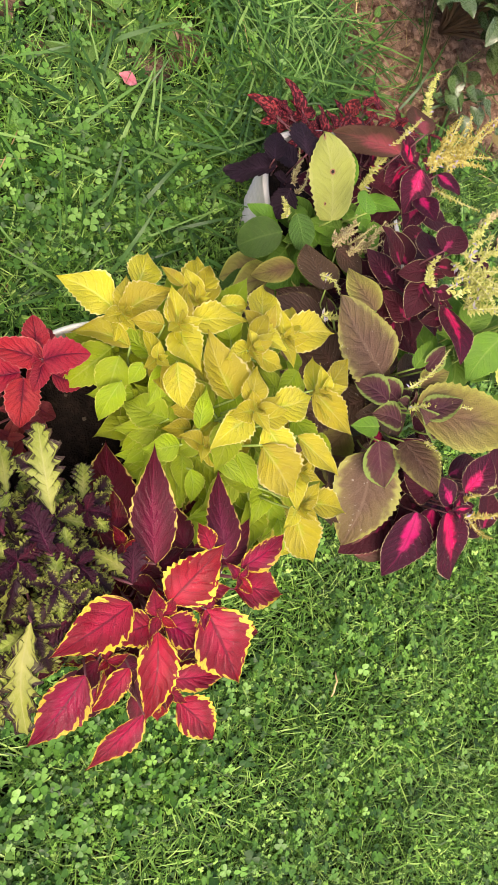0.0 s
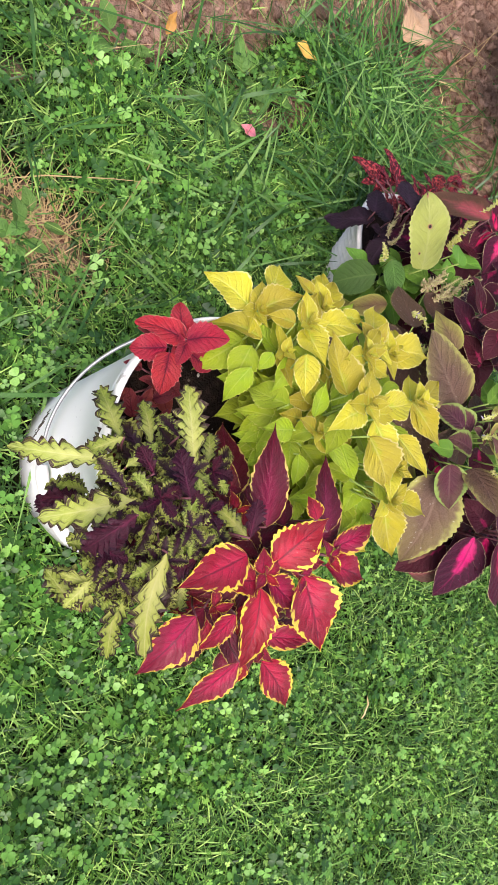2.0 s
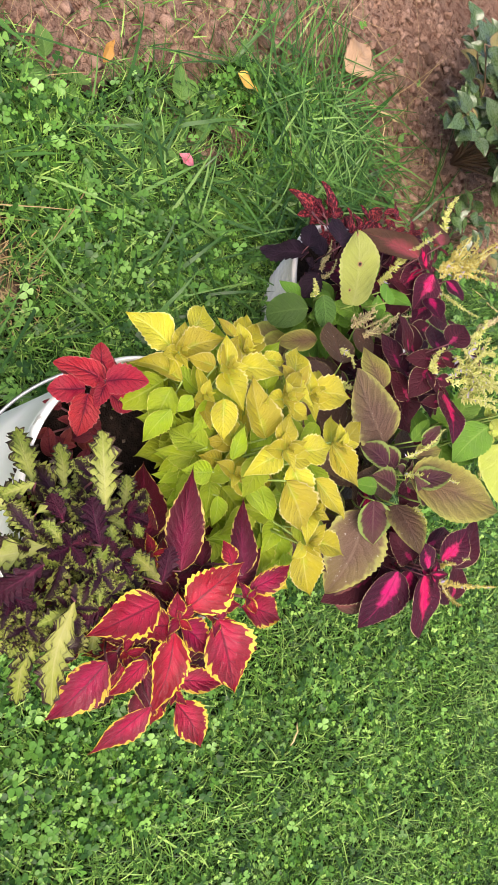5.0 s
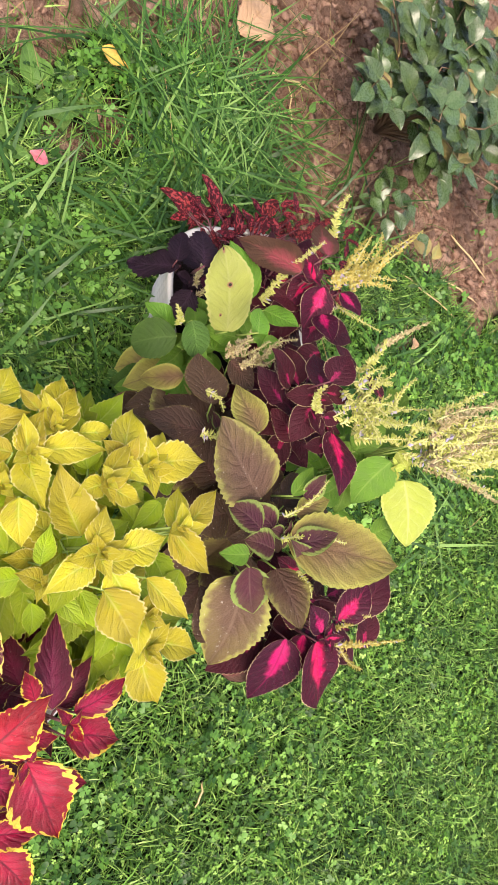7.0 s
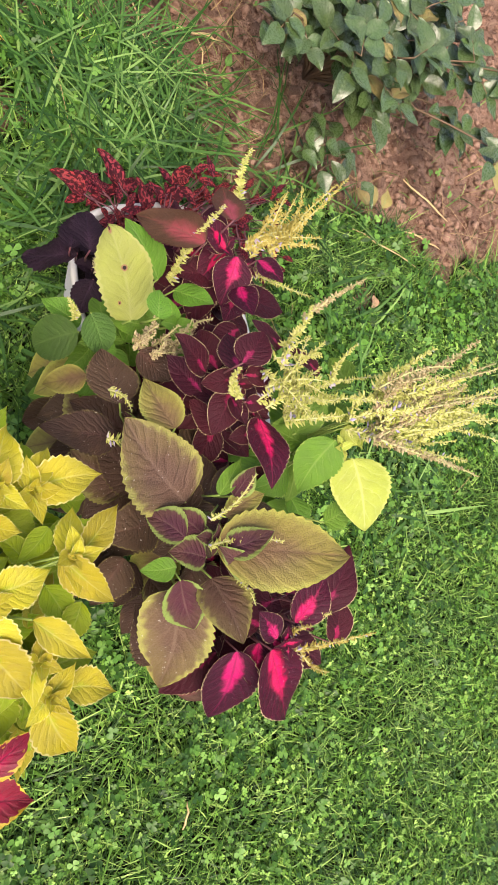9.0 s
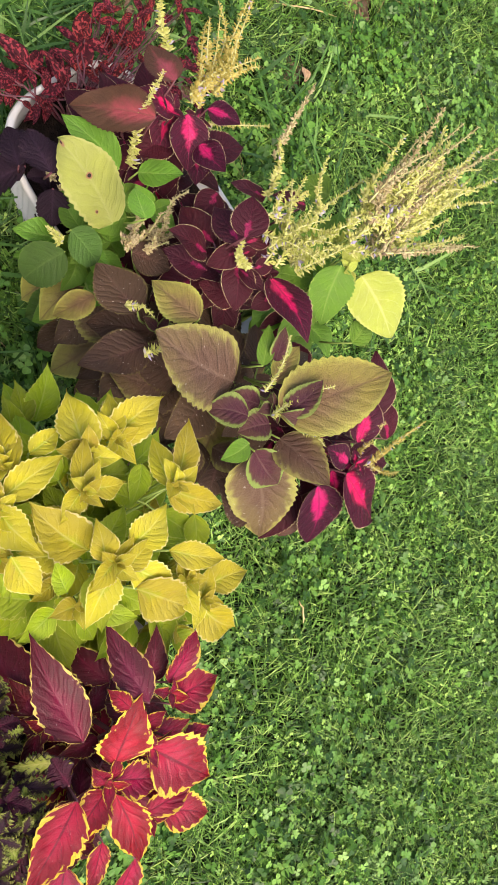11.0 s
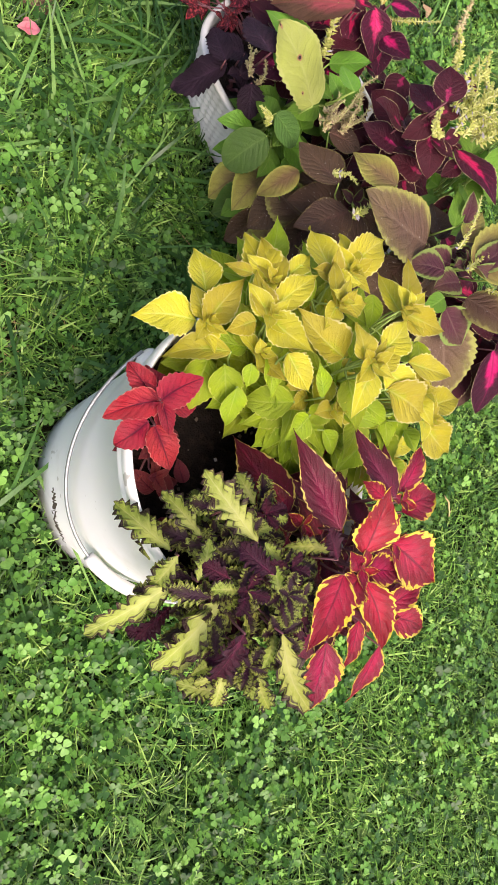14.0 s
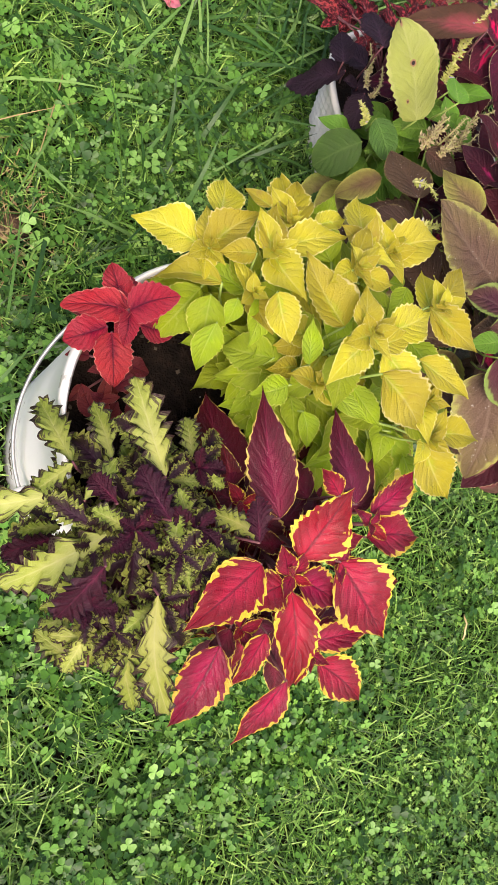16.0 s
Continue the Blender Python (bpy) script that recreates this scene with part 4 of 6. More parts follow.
BUCKET = Matrix.Translation((0.311, 0.0705, -0.006)) @ Vector((0, 0, 1)).rotation_difference(Vector((0.026, -0.008, 0.25))).to_matrix().to_4x4()
bucket = thing("bucket", (0, 0, 0), "white plastic bucket planted with coleus, mud-stained near its base", "bucket")
bucket.matrix_local = BUCKET
profile = [(0.001, 0.0), (0.105, 0.0), (0.110, 0.004), (0.1155, 0.05), (0.1305, 0.165), (0.1395, 0.232), (0.1412, 0.234), (0.1418, 0.237), (0.1414, 0.240), (0.1414, 0.247), (0.1450, 0.249), (0.1472, 0.252), (0.1476, 0.259), (0.1468, 0.263), (0.1455, 0.2655), (0.1445, 0.2655), (0.1425, 0.262), (0.1395, 0.255), (0.1358, 0.23), (0.1245, 0.15), (0.106, 0.012), (0.001, 0.010)]
part("body", mesh_of("body", *lathe(profile, 96), WHITE), bucket)


def bail(theta):
    """A point of the wire handle, which hangs against the wall."""
    mid, side, out = Vector((0, 0, 0.212)), Vector((math.cos(radians(103)), math.sin(radians(103)), 0)), Vector((math.cos(radians(193)), math.sin(radians(193)), 0))
    fall = (out * math.cos(radians(37)) + Vector((0, 0, -math.sin(radians(37))))) * 0.168
    return mid + side * 0.1445 * math.cos(theta) + fall * math.sin(theta)


handle = part("handle", mesh_of("handle", *tube([bail(math.pi * i / 40) for i in range(41)], [0.0019] * 41, 8), WIRE), bucket, "bent galvanised wire handle")
grip_pts = [bail(math.pi * (0.485 + 0.19 * i / 10)) for i in range(11)]
part("grip", mesh_of("grip", *tube(grip_pts, [0.0060, 0.0072] + [0.0070] * 7 + [0.0072, 0.0060], 12), GRIP), handle, "white plastic grip")
for h in (103, 283):
    ear = [(0.0, 0.0), (0.011, 0.0), (0.011, 0.006), (0.007, 0.009), (0.0, 0.009)]
    a = radians(h)
    m = Matrix.Translation((0.134 * math.cos(a), 0.134 * math.sin(a), 0.210)) @ Vector((math.cos(a), math.sin(a), 0.0)).to_track_quat('Z', 'Y').to_matrix().to_4x4()
    part("handle_ear", mesh_of("handle_ear", *lathe(ear, 20), WHITE), bucket, at=m)


def smear(az0, az1, z0, z1, seed):
    """A crust of dried mud on the bucket's wall."""
    r = random.Random(seed)
    verts, faces = [], []
    k = 26
    for i in range(k):
        s = i / (k - 1)
        az, z = radians(az0 + (az1 - az0) * s), z0 + (z1 - z0) * s + r.uniform(-0.004, 0.004)
        w = 0.0022 + 0.0140 * math.sin(math.pi * s) * r.random()
        for q, lift in ((-1, 0.0002), (0, 0.0018), (1, 0.0002)):
            zz = z + q * w
            rad = 0.1075 + 0.139 * zz + lift
            verts.append((rad * math.cos(az), rad * math.sin(az), zz))
    for i in range(k - 1):
        for j in range(2):
            faces.append((i * 3 + j, i * 3 + j + 1, i * 3 + j + 4, i * 3 + j + 3))
    return mesh_of("mud_crust", verts, faces, GRIME)


part("mud_crust", smear(156, 172, 0.060, 0.046, 3), bucket, "crust of dark dried mud")
part("mud_crust", smear(168, 188, 0.044, 0.034, 8), bucket, "crust of dark dried mud")


def soil_disc(name, radius, squash, seed):
    r = random.Random(seed)
    verts, faces = [(0, 0, 0.004)], []
    rings, steps = 16, 48
    for i in range(1, rings + 1):
        for k in range(steps):
            a = 2 * math.pi * k / steps
            x, y = squash(a, radius * i / rings)
            verts.append((x, y, r.uniform(-0.003, 0.004)))
    faces += [(0, 1 + k, 1 + (k + 1) % steps) for k in range(steps)]
    for i in range(rings - 1):
        for k in range(steps):
            a, b = 1 + i * steps, 1 + (i + 1) * steps
            j = (k + 1) % steps
            faces.append((a + k, b + k, b + j, a + j))
    return mesh_of(name, verts, faces, POTTING)


soil = new("bucket_soil", soil_disc("bucket_soil", 0.1338, lambda a, r: (r * math.cos(a), r * math.sin(a)), 4))
soil.matrix_local = BUCKET @ Matrix.Translation((0, 0, 0.218))
tagged(soil, "dark moist potting soil filling the bucket", "soil")


def crumb(size, seed, material):
    """A small loose bit."""
    r = random.Random(seed)
    verts = [Vector(q) * size * r.uniform(0.6, 1.4) for q in ((1, 0, 0), (0, 1, 0), (-1, 0, 0), (0, -1, 0), (0, 0, 0.8), (0, 0, -0.8))]
    return mesh_of("crumb", verts, [(0, 1, 4), (1, 2, 4), (2, 3, 4), (3, 0, 4), (1, 0, 5), (2, 1, 5), (3, 2, 5), (0, 3, 5)], material, None, False)


PERLITE = plain_paint("perlite", (0.40, 0.38, 0.34), (0.26, 0.24, 0.20), 0.9)
for name, n, material, label in (("perlite_grain", 26, PERLITE, "white perlite grain"), ("bark_chip", 60, GRIME, "brown bark chip")):
    kinds = [crumb(0.0010 + 0.0004 * k, 31 + k, material) for k in range(4)]
    r = random.Random(n)
    for k in range(n):
        a, d = r.uniform(0, 6.28), 0.125 * math.sqrt(r.random())
        part(name, kinds[k % 4], soil, label, pose(d * math.cos(a), d * math.sin(a), 0.004, r.uniform(0, 90), 0, r.uniform(0, 360)))

# ---- the wicker planter ----
PLANTER = pose(0.741, 0.364, 0.0, 0, 0, -76)
HALF_L, HALF_W, TOP = 0.185, 0.115, 0.122


def oblong(a, f=1.0, inset=0.0):
    """A rounded oblong outline."""
    c, s = math.cos(a), math.sin(a)
    p = 2 / 3.6
    return math.copysign(abs(c) ** p, c) * (HALF_L * f - inset), math.copysign(abs(s) ** p, s) * (HALF_W * f - inset)


def planter_body():
    steps, rows = 260, 44
    verts, faces = [], []
    length = [0.0]
    for i in range(steps):
        (x0, y0), (x1, y1) = oblong(2 * math.pi * i / steps), oblong(2 * math.pi * (i + 1) / steps)
        length.append(length[-1] + math.hypot(x1 - x0, y1 - y0))
    ring = 0
    for i in range(steps):
        a = 2 * math.pi * i / steps
        for j in range(rows + 1):
            z = TOP * j / rows
            back = 0.040 * (1 - j / rows)
            strand = j // 2
            weave = 0.0017 * math.cos(math.pi * (length[i] / 0.013 + strand)) + 0.0008 * (j % 2)
            x, y = oblong(a, 1.0, back - weave)
            verts.append((x, y, z))
        for inset, z in ((0.003, TOP - 0.001), (0.009, TOP - 0.02), (0.040, 0.015)):
            x, y = oblong(a, 1.0, inset)
            verts.append((x, y, z))
    k = rows + 4
    for i in range(steps):
        j = (i + 1) % steps
        for p in range(k - 1):
            faces.append((i * k + p, j * k + p, j * k + p + 1, i * k + p + 1))
    faces.append(tuple(i * k for i in range(steps))[::-1])
    faces.append(tuple(i * k + k - 1 for i in range(steps)))
    return mesh_of("body", verts, faces, WICKER)


planter = thing("planter", (0, 0, 0), "pale grey woven plastic planter crowded with coleus plants", "planter")
planter.matrix_local = PLANTER
part("body", planter_body(), planter)
rim_rings = [[oblong(2 * math.pi * i / 120, 1.0, inset) + (z,) for inset, z in ((0.0025, TOP + 0.0005), (-0.0030, TOP + 0.0005), (-0.0048, TOP + 0.003), (-0.0035, TOP + 0.006), (0.0, TOP + 0.0075), (0.0030, TOP + 0.006), (0.0036, TOP + 0.003))] for i in range(120)]
part("rim", mesh_of("rim", [q for ring in rim_rings for q in ring], [(i * 7 + p, (i + 1) % 120 * 7 + p, (i + 1) % 120 * 7 + (p + 1) % 7, i * 7 + (p + 1) % 7) for i in range(120) for p in range(7)], WICKER), planter, "smooth rolled grey plastic rim")
soil = new("planter_soil", soil_disc("planter_soil", 1.0, lambda a, r: tuple(q * r for q in oblong(a, 0.94)), 9))
soil.matrix_local = PLANTER @ Matrix.Translation((0, 0, 0.104))
tagged(soil, "dark moist potting soil filling the planter", "soil")

def overhang(plant, n, cx, cy, sx, sy, z0, z1, kinds, shape, lo, hi, width, outward=True):
    """Older leaves that fill a plant's lower storey."""
    r = plant.rng
    for k in range(n):
        az = r.uniform(0, 360)
        d = r.random() ** 0.6
        base = Vector((cx + sx * d * math.cos(radians(az)), cy + sy * d * math.sin(radians(az)), z1 + (z0 - z1) * d + r.uniform(-0.02, 0.02)))
        plant.small(base, az + r.uniform(-45, 45), r.uniform(-30, 15), r.uniform(lo, hi), kinds[k % len(kinds)], shape, width)


SOIL_Z = 0.222

# ---- yellow coleus in the bucket ----
plant = Plant("yellow_coleus", (0.385, 0.105, SOIL_Z), "bushy coleus with golden-yellow pointed leaves over lime ones", "plant", 100, "green")
plant.span([
    (0.31, 0.21, 0.3, 0.27, 0.234, 0.282, 0.71),
    (0.33, 0.229, 0.308, 0.346, 0.264, 0.295, 0.85),
    (0.318, 0.208, 0.305, 0.32, 0.237, 0.304, 0.68),
    (0.317, 0.204, 0.312, 0.35, 0.223, 0.335, 0.67),
    (0.316, 0.202, 0.307, 0.306, 0.176, 0.312, 0.64),
    (0.315, 0.173, 0.319, 0.287, 0.192, 0.265, 0.38),
    (0.366, 0.212, 0.344, 0.379, 0.255, 0.326, 0.69),
    (0.369, 0.205, 0.352, 0.386, 0.246, 0.335, 0.55),
    (0.342, 0.185, 0.355, 0.356, 0.222, 0.348, 0.57),
    (0.357, 0.19, 0.352, 0.409, 0.197, 0.355, 0.49),
    (0.334, 0.187, 0.347, 0.31, 0.19, 0.337, 1.01),
    (0.347, 0.181, 0.352, 0.352, 0.145, 0.372, 0.72),
    (0.388, 0.127, 0.368, 0.366, 0.178, 0.367, 0.67),
    (0.428, 0.19, 0.357, 0.445, 0.237, 0.336, 0.65),
    (0.403, 0.168, 0.372, 0.429, 0.202, 0.363, 0.46),
    (0.46, 0.188, 0.343, 0.517, 0.198, 0.347, 0.62),
    (0.481, 0.133, 0.364, 0.492, 0.172, 0.347, 0.54),
    (0.493, 0.139, 0.365, 0.525, 0.171, 0.357, 0.56),
    (0.47, 0.134, 0.376, 0.507, 0.097, 0.374, 0.53),
    (0.388, 0.118, 0.392, 0.395, 0.147, 0.392, 0.72),
    (0.414, 0.116, 0.389, 0.452, 0.128, 0.391, 0.84),
    (0.399, 0.106, 0.391, 0.43, 0.113, 0.391, 0.63),
    (0.406, 0.099, 0.389, 0.429, 0.064, 0.384, 0.67),
    (0.387, 0.105, 0.392, 0.355, 0.082, 0.385, 0.66),
    (0.403, 0.082, 0.388, 0.437, 0.04, 0.374, 0.69),
    (0.444, 0.092, 0.384, 0.483, 0.061, 0.384, 0.46),
    (0.448, 0.057, 0.375, 0.469, 0.08, 0.371, 0.6),
    (0.479, 0.035, 0.35, 0.517, 0.028, 0.354, 0.84),
    (0.46, 0.028, 0.355, 0.487, -0.017, 0.337, 0.63),
    (0.336, 0.15, 0.367, 0.342, 0.115, 0.361, 1.05),
    (0.355, 0.224, 0.345, 0.341, 0.24, 0.335, 0.5),
    (0.391, 0.21, 0.348, 0.421, 0.217, 0.345, 0.6),
    (0.455, 0.188, 0.35, 0.476, 0.221, 0.335, 0.53),
    (0.417, 0.165, 0.366, 0.442, 0.156, 0.366, 0.7),
], "yellow", "ovate", arch=0.18, fold=0.42, ripple=0.04)
plant.span([
    (0.309, 0.163, 0.314, 0.304, 0.13, 0.291, 0.87),
    (0.309, 0.141, 0.316, 0.303, 0.115, 0.283, 0.54),
    (0.34, 0.11, 0.338, 0.32, 0.128, 0.3, 0.65),
    (0.365, 0.102, 0.351, 0.363, 0.133, 0.366, 0.53),
    (0.368, 0.088, 0.347, 0.359, 0.083, 0.322, 0.93),
    (0.372, 0.08, 0.355, 0.404, 0.054, 0.357, 0.48),
    (0.32, 0.155, 0.335, 0.312, 0.14, 0.325, 0.77),
    (0.351, 0.156, 0.345, 0.336, 0.165, 0.342, 0.76),
    (0.373, 0.067, 0.32, 0.38, 0.041, 0.305, 0.63),
    (0.401, 0.08, 0.352, 0.425, 0.048, 0.345, 0.49),
    (0.333, 0.102, 0.3, 0.324, 0.088, 0.285, 1),
    (0.452, 0.042, 0.325, 0.46, 0.008, 0.3, 0.64),
    (0.398, 0.097, 0.362, 0.371, 0.091, 0.35, 0.64),
    (0.49, 0.098, 0.36, 0.476, 0.069, 0.352, 0.66),
    (0.47, 0.157, 0.35, 0.443, 0.134, 0.352, 0.52),
], "lime", "ovate", arch=0.16, fold=0.26, ripple=0.03)
for top in ((0.316, 0.203, 0.306), (0.345, 0.186, 0.352), (0.393, 0.112, 0.390), (0.462, 0.032, 0.355), (0.405, 0.168, 0.370), (0.428, 0.190, 0.353), (0.478, 0.135, 0.371), (0.448, 0.062, 0.374), (0.367, 0.210, 0.343), (0.460, 0.187, 0.345), (0.369, 0.086, 0.348), (0.334, 0.160, 0.330)):
    pts = plant.stem(top, 0.0024)
    plant.crown(top, "yellow", "ovate", 4, 0.030, 0.64)
    plant.under(pts, "lime", "ovate", 0.050, 0.66, 1, 2)
for k in range(150):
    az, d = plant.rng.uniform(0, 360), plant.rng.uniform(0.01, 0.105)
    base = Vector((0.405 + d * 1.05 * math.cos(radians(az)), 0.125 + d * math.sin(radians(az)), 0.342 - 0.70 * d + plant.rng.uniform(-0.035, 0.004)))
    if base.x < 0.350 and base.y < 0.170:
        continue
    plant.small(base, az + plant.rng.uniform(-50, 50), plant.rng.uniform(-25, 25), plant.rng.uniform(0.032, 0.056), "lime" if base.z < 0.318 else "yellow", "ovate", 0.62)
overhang(plant, 34, 0.455, 0.065, 0.055, 0.080, 0.262, 0.342, ("lime", "yellow", "lime"), "ovate", 0.034, 0.052, 0.6)
overhang(plant, 16, 0.452, 0.030, 0.030, 0.035, 0.265, 0.300, ("lime", "lime", "yellow"), "ovate", 0.032, 0.048, 0.6)
overhang(plant, 18, 0.440, 0.190, 0.075, 0.035, 0.275, 0.335, ("yellow", "lime"), "ovate", 0.034, 0.052, 0.6)
plant.finish()

# ---- crimson coleus with yellow margins in the bucket ----
plant = Plant("crimson_coleus", (0.345, -0.005, SOIL_Z), "coleus with crimson leaves edged in ragged yellow, leaning over the rim", "plant", 200, "purple")
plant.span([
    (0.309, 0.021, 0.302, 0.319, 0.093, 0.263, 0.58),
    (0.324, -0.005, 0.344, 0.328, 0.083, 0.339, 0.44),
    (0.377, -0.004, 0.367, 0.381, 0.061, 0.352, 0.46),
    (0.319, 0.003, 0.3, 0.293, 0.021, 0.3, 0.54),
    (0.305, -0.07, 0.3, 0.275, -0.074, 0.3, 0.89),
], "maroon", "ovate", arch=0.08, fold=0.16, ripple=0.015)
plant.span([
    (0.412, -0.017, 0.34, 0.451, 0.009, 0.348, 0.55),
    (0.406, -0.037, 0.336, 0.454, -0.044, 0.335, 0.8),
    (0.36, 0.002, 0.371, 0.353, 0.021, 0.364, 0.82),
    (0.338, -0.04, 0.345, 0.371, 0.002, 0.37, 0.74),
    (0.334, -0.056, 0.341, 0.366, -0.08, 0.343, 0.76),
    (0.32, -0.058, 0.34, 0.28, -0.066, 0.35, 0.7),
    (0.327, -0.067, 0.339, 0.32, -0.133, 0.323, 0.48),
    (0.293, -0.039, 0.358, 0.236, -0.068, 0.354, 0.6),
    (0.369, -0.052, 0.349, 0.404, -0.113, 0.333, 0.85),
    (0.398, -0.071, 0.337, 0.425, -0.075, 0.339, 1.05),
    (0.348, -0.107, 0.324, 0.393, -0.106, 0.336, 0.48),
    (0.368, -0.133, 0.297, 0.406, -0.173, 0.287, 0.63),
    (0.3, -0.09, 0.34, 0.275, -0.12, 0.328, 0.48),
    (0.319, -0.132, 0.324, 0.292, -0.176, 0.28, 0.4),
    (0.27, -0.095, 0.323, 0.236, -0.142, 0.296, 0.58),
    (0.324, -0.05, 0.343, 0.318, -0.029, 0.35, 0.75),
    (0.357, -0.098, 0.318, 0.385, -0.112, 0.318, 0.51),
    (0.375, -0.037, 0.335, 0.394, -0.034, 0.345, 0.84),
], "crimson", "ovate", arch=0.16, fold=0.30, ripple=0.03)
for top in ((0.328, -0.052, 0.343), (0.407, -0.027, 0.338), (0.350, -0.118, 0.312), (0.312, 0.004, 0.310), (0.368, -0.050, 0.343), (0.290, -0.085, 0.322)):
    pts = plant.stem(top, 0.0034)
    plant.crown(top, "crimson", "ovate", 2, 0.022)
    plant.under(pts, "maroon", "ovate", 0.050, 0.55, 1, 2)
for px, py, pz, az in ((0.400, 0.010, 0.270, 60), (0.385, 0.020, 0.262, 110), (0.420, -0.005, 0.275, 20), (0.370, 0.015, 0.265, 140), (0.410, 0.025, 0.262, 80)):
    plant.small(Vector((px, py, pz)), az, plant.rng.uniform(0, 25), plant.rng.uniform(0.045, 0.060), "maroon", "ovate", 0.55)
for k in range(32):
    az, d = plant.rng.uniform(150, 400), plant.rng.uniform(0.01, 0.085)
    base = Vector((0.335 + 0.8 * d * math.cos(radians(az)), -0.06 + d * math.sin(radians(az)), 0.308 - 0.55 * d + plant.rng.uniform(-0.02, 0.0)))
    plant.small(base, az + plant.rng.uniform(-40, 40), plant.rng.uniform(-30, 10), plant.rng.uniform(0.035, 0.058), "crimson" if k % 3 else "maroon", "ovate", 0.55)
plant.finish()

# ---- cut-leaved coleus in the bucket ----
plant = Plant("lobed_coleus", (0.262, 0.015, SOIL_Z), "cut-leaved coleus, cream-green lobed leaves with dark purple young ones", "plant", 300, "purple")
plant.span([
    (0.234, 0.035, 0.357, 0.227, 0.097, 0.343, 0.48),
    (0.202, -0.001, 0.322, 0.136, -0.024, 0.295, 0.44),
    (0.219, -0.047, 0.354, 0.223, -0.124, 0.326, 0.36),
    (0.171, 0.03, 0.31, 0.105, 0.03, 0.285, 0.36),
    (0.213, -0.075, 0.285, 0.168, -0.068, 0.27, 0.39),
], "lobed_cream", "lobed", arch=0.14, fold=0.12, ripple=0.035)
plant.span([
    (0.214, 0.052, 0.313, 0.214, 0.09, 0.285, 0.47),
    (0.189, 0.054, 0.302, 0.182, 0.098, 0.263, 0.46),
    (0.189, 0.025, 0.325, 0.21, 0.048, 0.33, 0.54),
    (0.31, -0.021, 0.335, 0.275, 0.002, 0.33, 0.48),
    (0.191, -0.096, 0.26, 0.162, -0.067, 0.25, 0.59),
    (0.21, -0.083, 0.29, 0.217, -0.133, 0.265, 0.4),
    (0.184, 0.049, 0.32, 0.161, 0.037, 0.3, 0.64),
    (0.223, -0.07, 0.3, 0.215, -0.114, 0.275, 0.37),
    (0.277, 0.045, 0.31, 0.28, 0.073, 0.3, 0.66),
], "lobed", "lobed", arch=0.14, fold=0.12, ripple=0.035)
plant.span([
    (0.182, -0.019, 0.365, 0.16, -0.046, 0.33, 0.56),
    (0.296, -0.021, 0.36, 0.292, 0.008, 0.372, 0.66),
    (0.232, 0.005, 0.36, 0.217, 0.039, 0.362, 0.61),
    (0.251, -0.044, 0.35, 0.228, -0.058, 0.34, 0.78),
    (0.201, 0.02, 0.35, 0.189, 0.038, 0.345, 0.78),
], "lobed_purple", "lobed", arch=0.14, fold=0.12, ripple=0.035)
plant.span([
    (0.19, 0.008, 0.325, 0.168, 0.028, 0.315, 0.67),
    (0.237, 0.061, 0.32, 0.223, 0.077, 0.31, 0.8),
], "lobed_dark", "lobed", arch=0.14, fold=0.12, ripple=0.035)
for top in ((0.212, 0.000, 0.345), (0.238, -0.020, 0.355), (0.192, -0.005, 0.315), (0.225, 0.025, 0.310), (0.225, -0.050, 0.340), (0.182, -0.045, 0.315), (0.248, 0.030, 0.325), (0.255, -0.035, 0.345), (0.200, -0.068, 0.310), (0.255, -0.005, 0.350), (0.275, 0.035, 0.320)):
    pts = plant.stem(top, 0.0028)
    young = "lobed_purple" if plant.rng.random() < 0.4 else "lobed_dark"
    plant.crown(top, young, "lobed", 2, 0.022, 0.7)
    plant.crown(Vector(top) - Vector((0, 0, 0.008)), "lobed", "lobed", 1, 0.028, 0.66)
    plant.crown(Vector(top) - Vector((0, 0, 0.012)), "lobed_dark", "lobed", 2, 0.030, 0.62)
    plant.under(pts, "lobed_dark", "lobed", 0.036, 0.64, 1, 2)
for k in range(44):
    az, d = plant.rng.uniform(40, 300), plant.rng.uniform(0.01, 0.072)
    base = Vector((0.238 + d * math.cos(radians(az)), -0.014 + 0.9 * d * math.sin(radians(az)), 0.318 - 0.95 * d + plant.rng.uniform(-0.02, 0.004)))
    plant.small(base, az + plant.rng.uniform(-60, 60), plant.rng.uniform(-35, 20), plant.rng.uniform(0.024, 0.044), ("lobed", "lobed_dark", "lobed_dark", "lobed_purple", "lobed")[k % 5], "lobed", 0.64)
for k in range(14):
    base = Vector((plant.rng.uniform(0.180, 0.300), plant.rng.uniform(-0.078, -0.048), plant.rng.uniform(0.250, 0.300)))
    plant.small(base, plant.rng.uniform(-150, -60), plant.rng.uniform(-30, 0), plant.rng.uniform(0.026, 0.036), ("lobed", "green", "lobed_cream")[k % 3], "lobed", 0.62)
plant.finish()

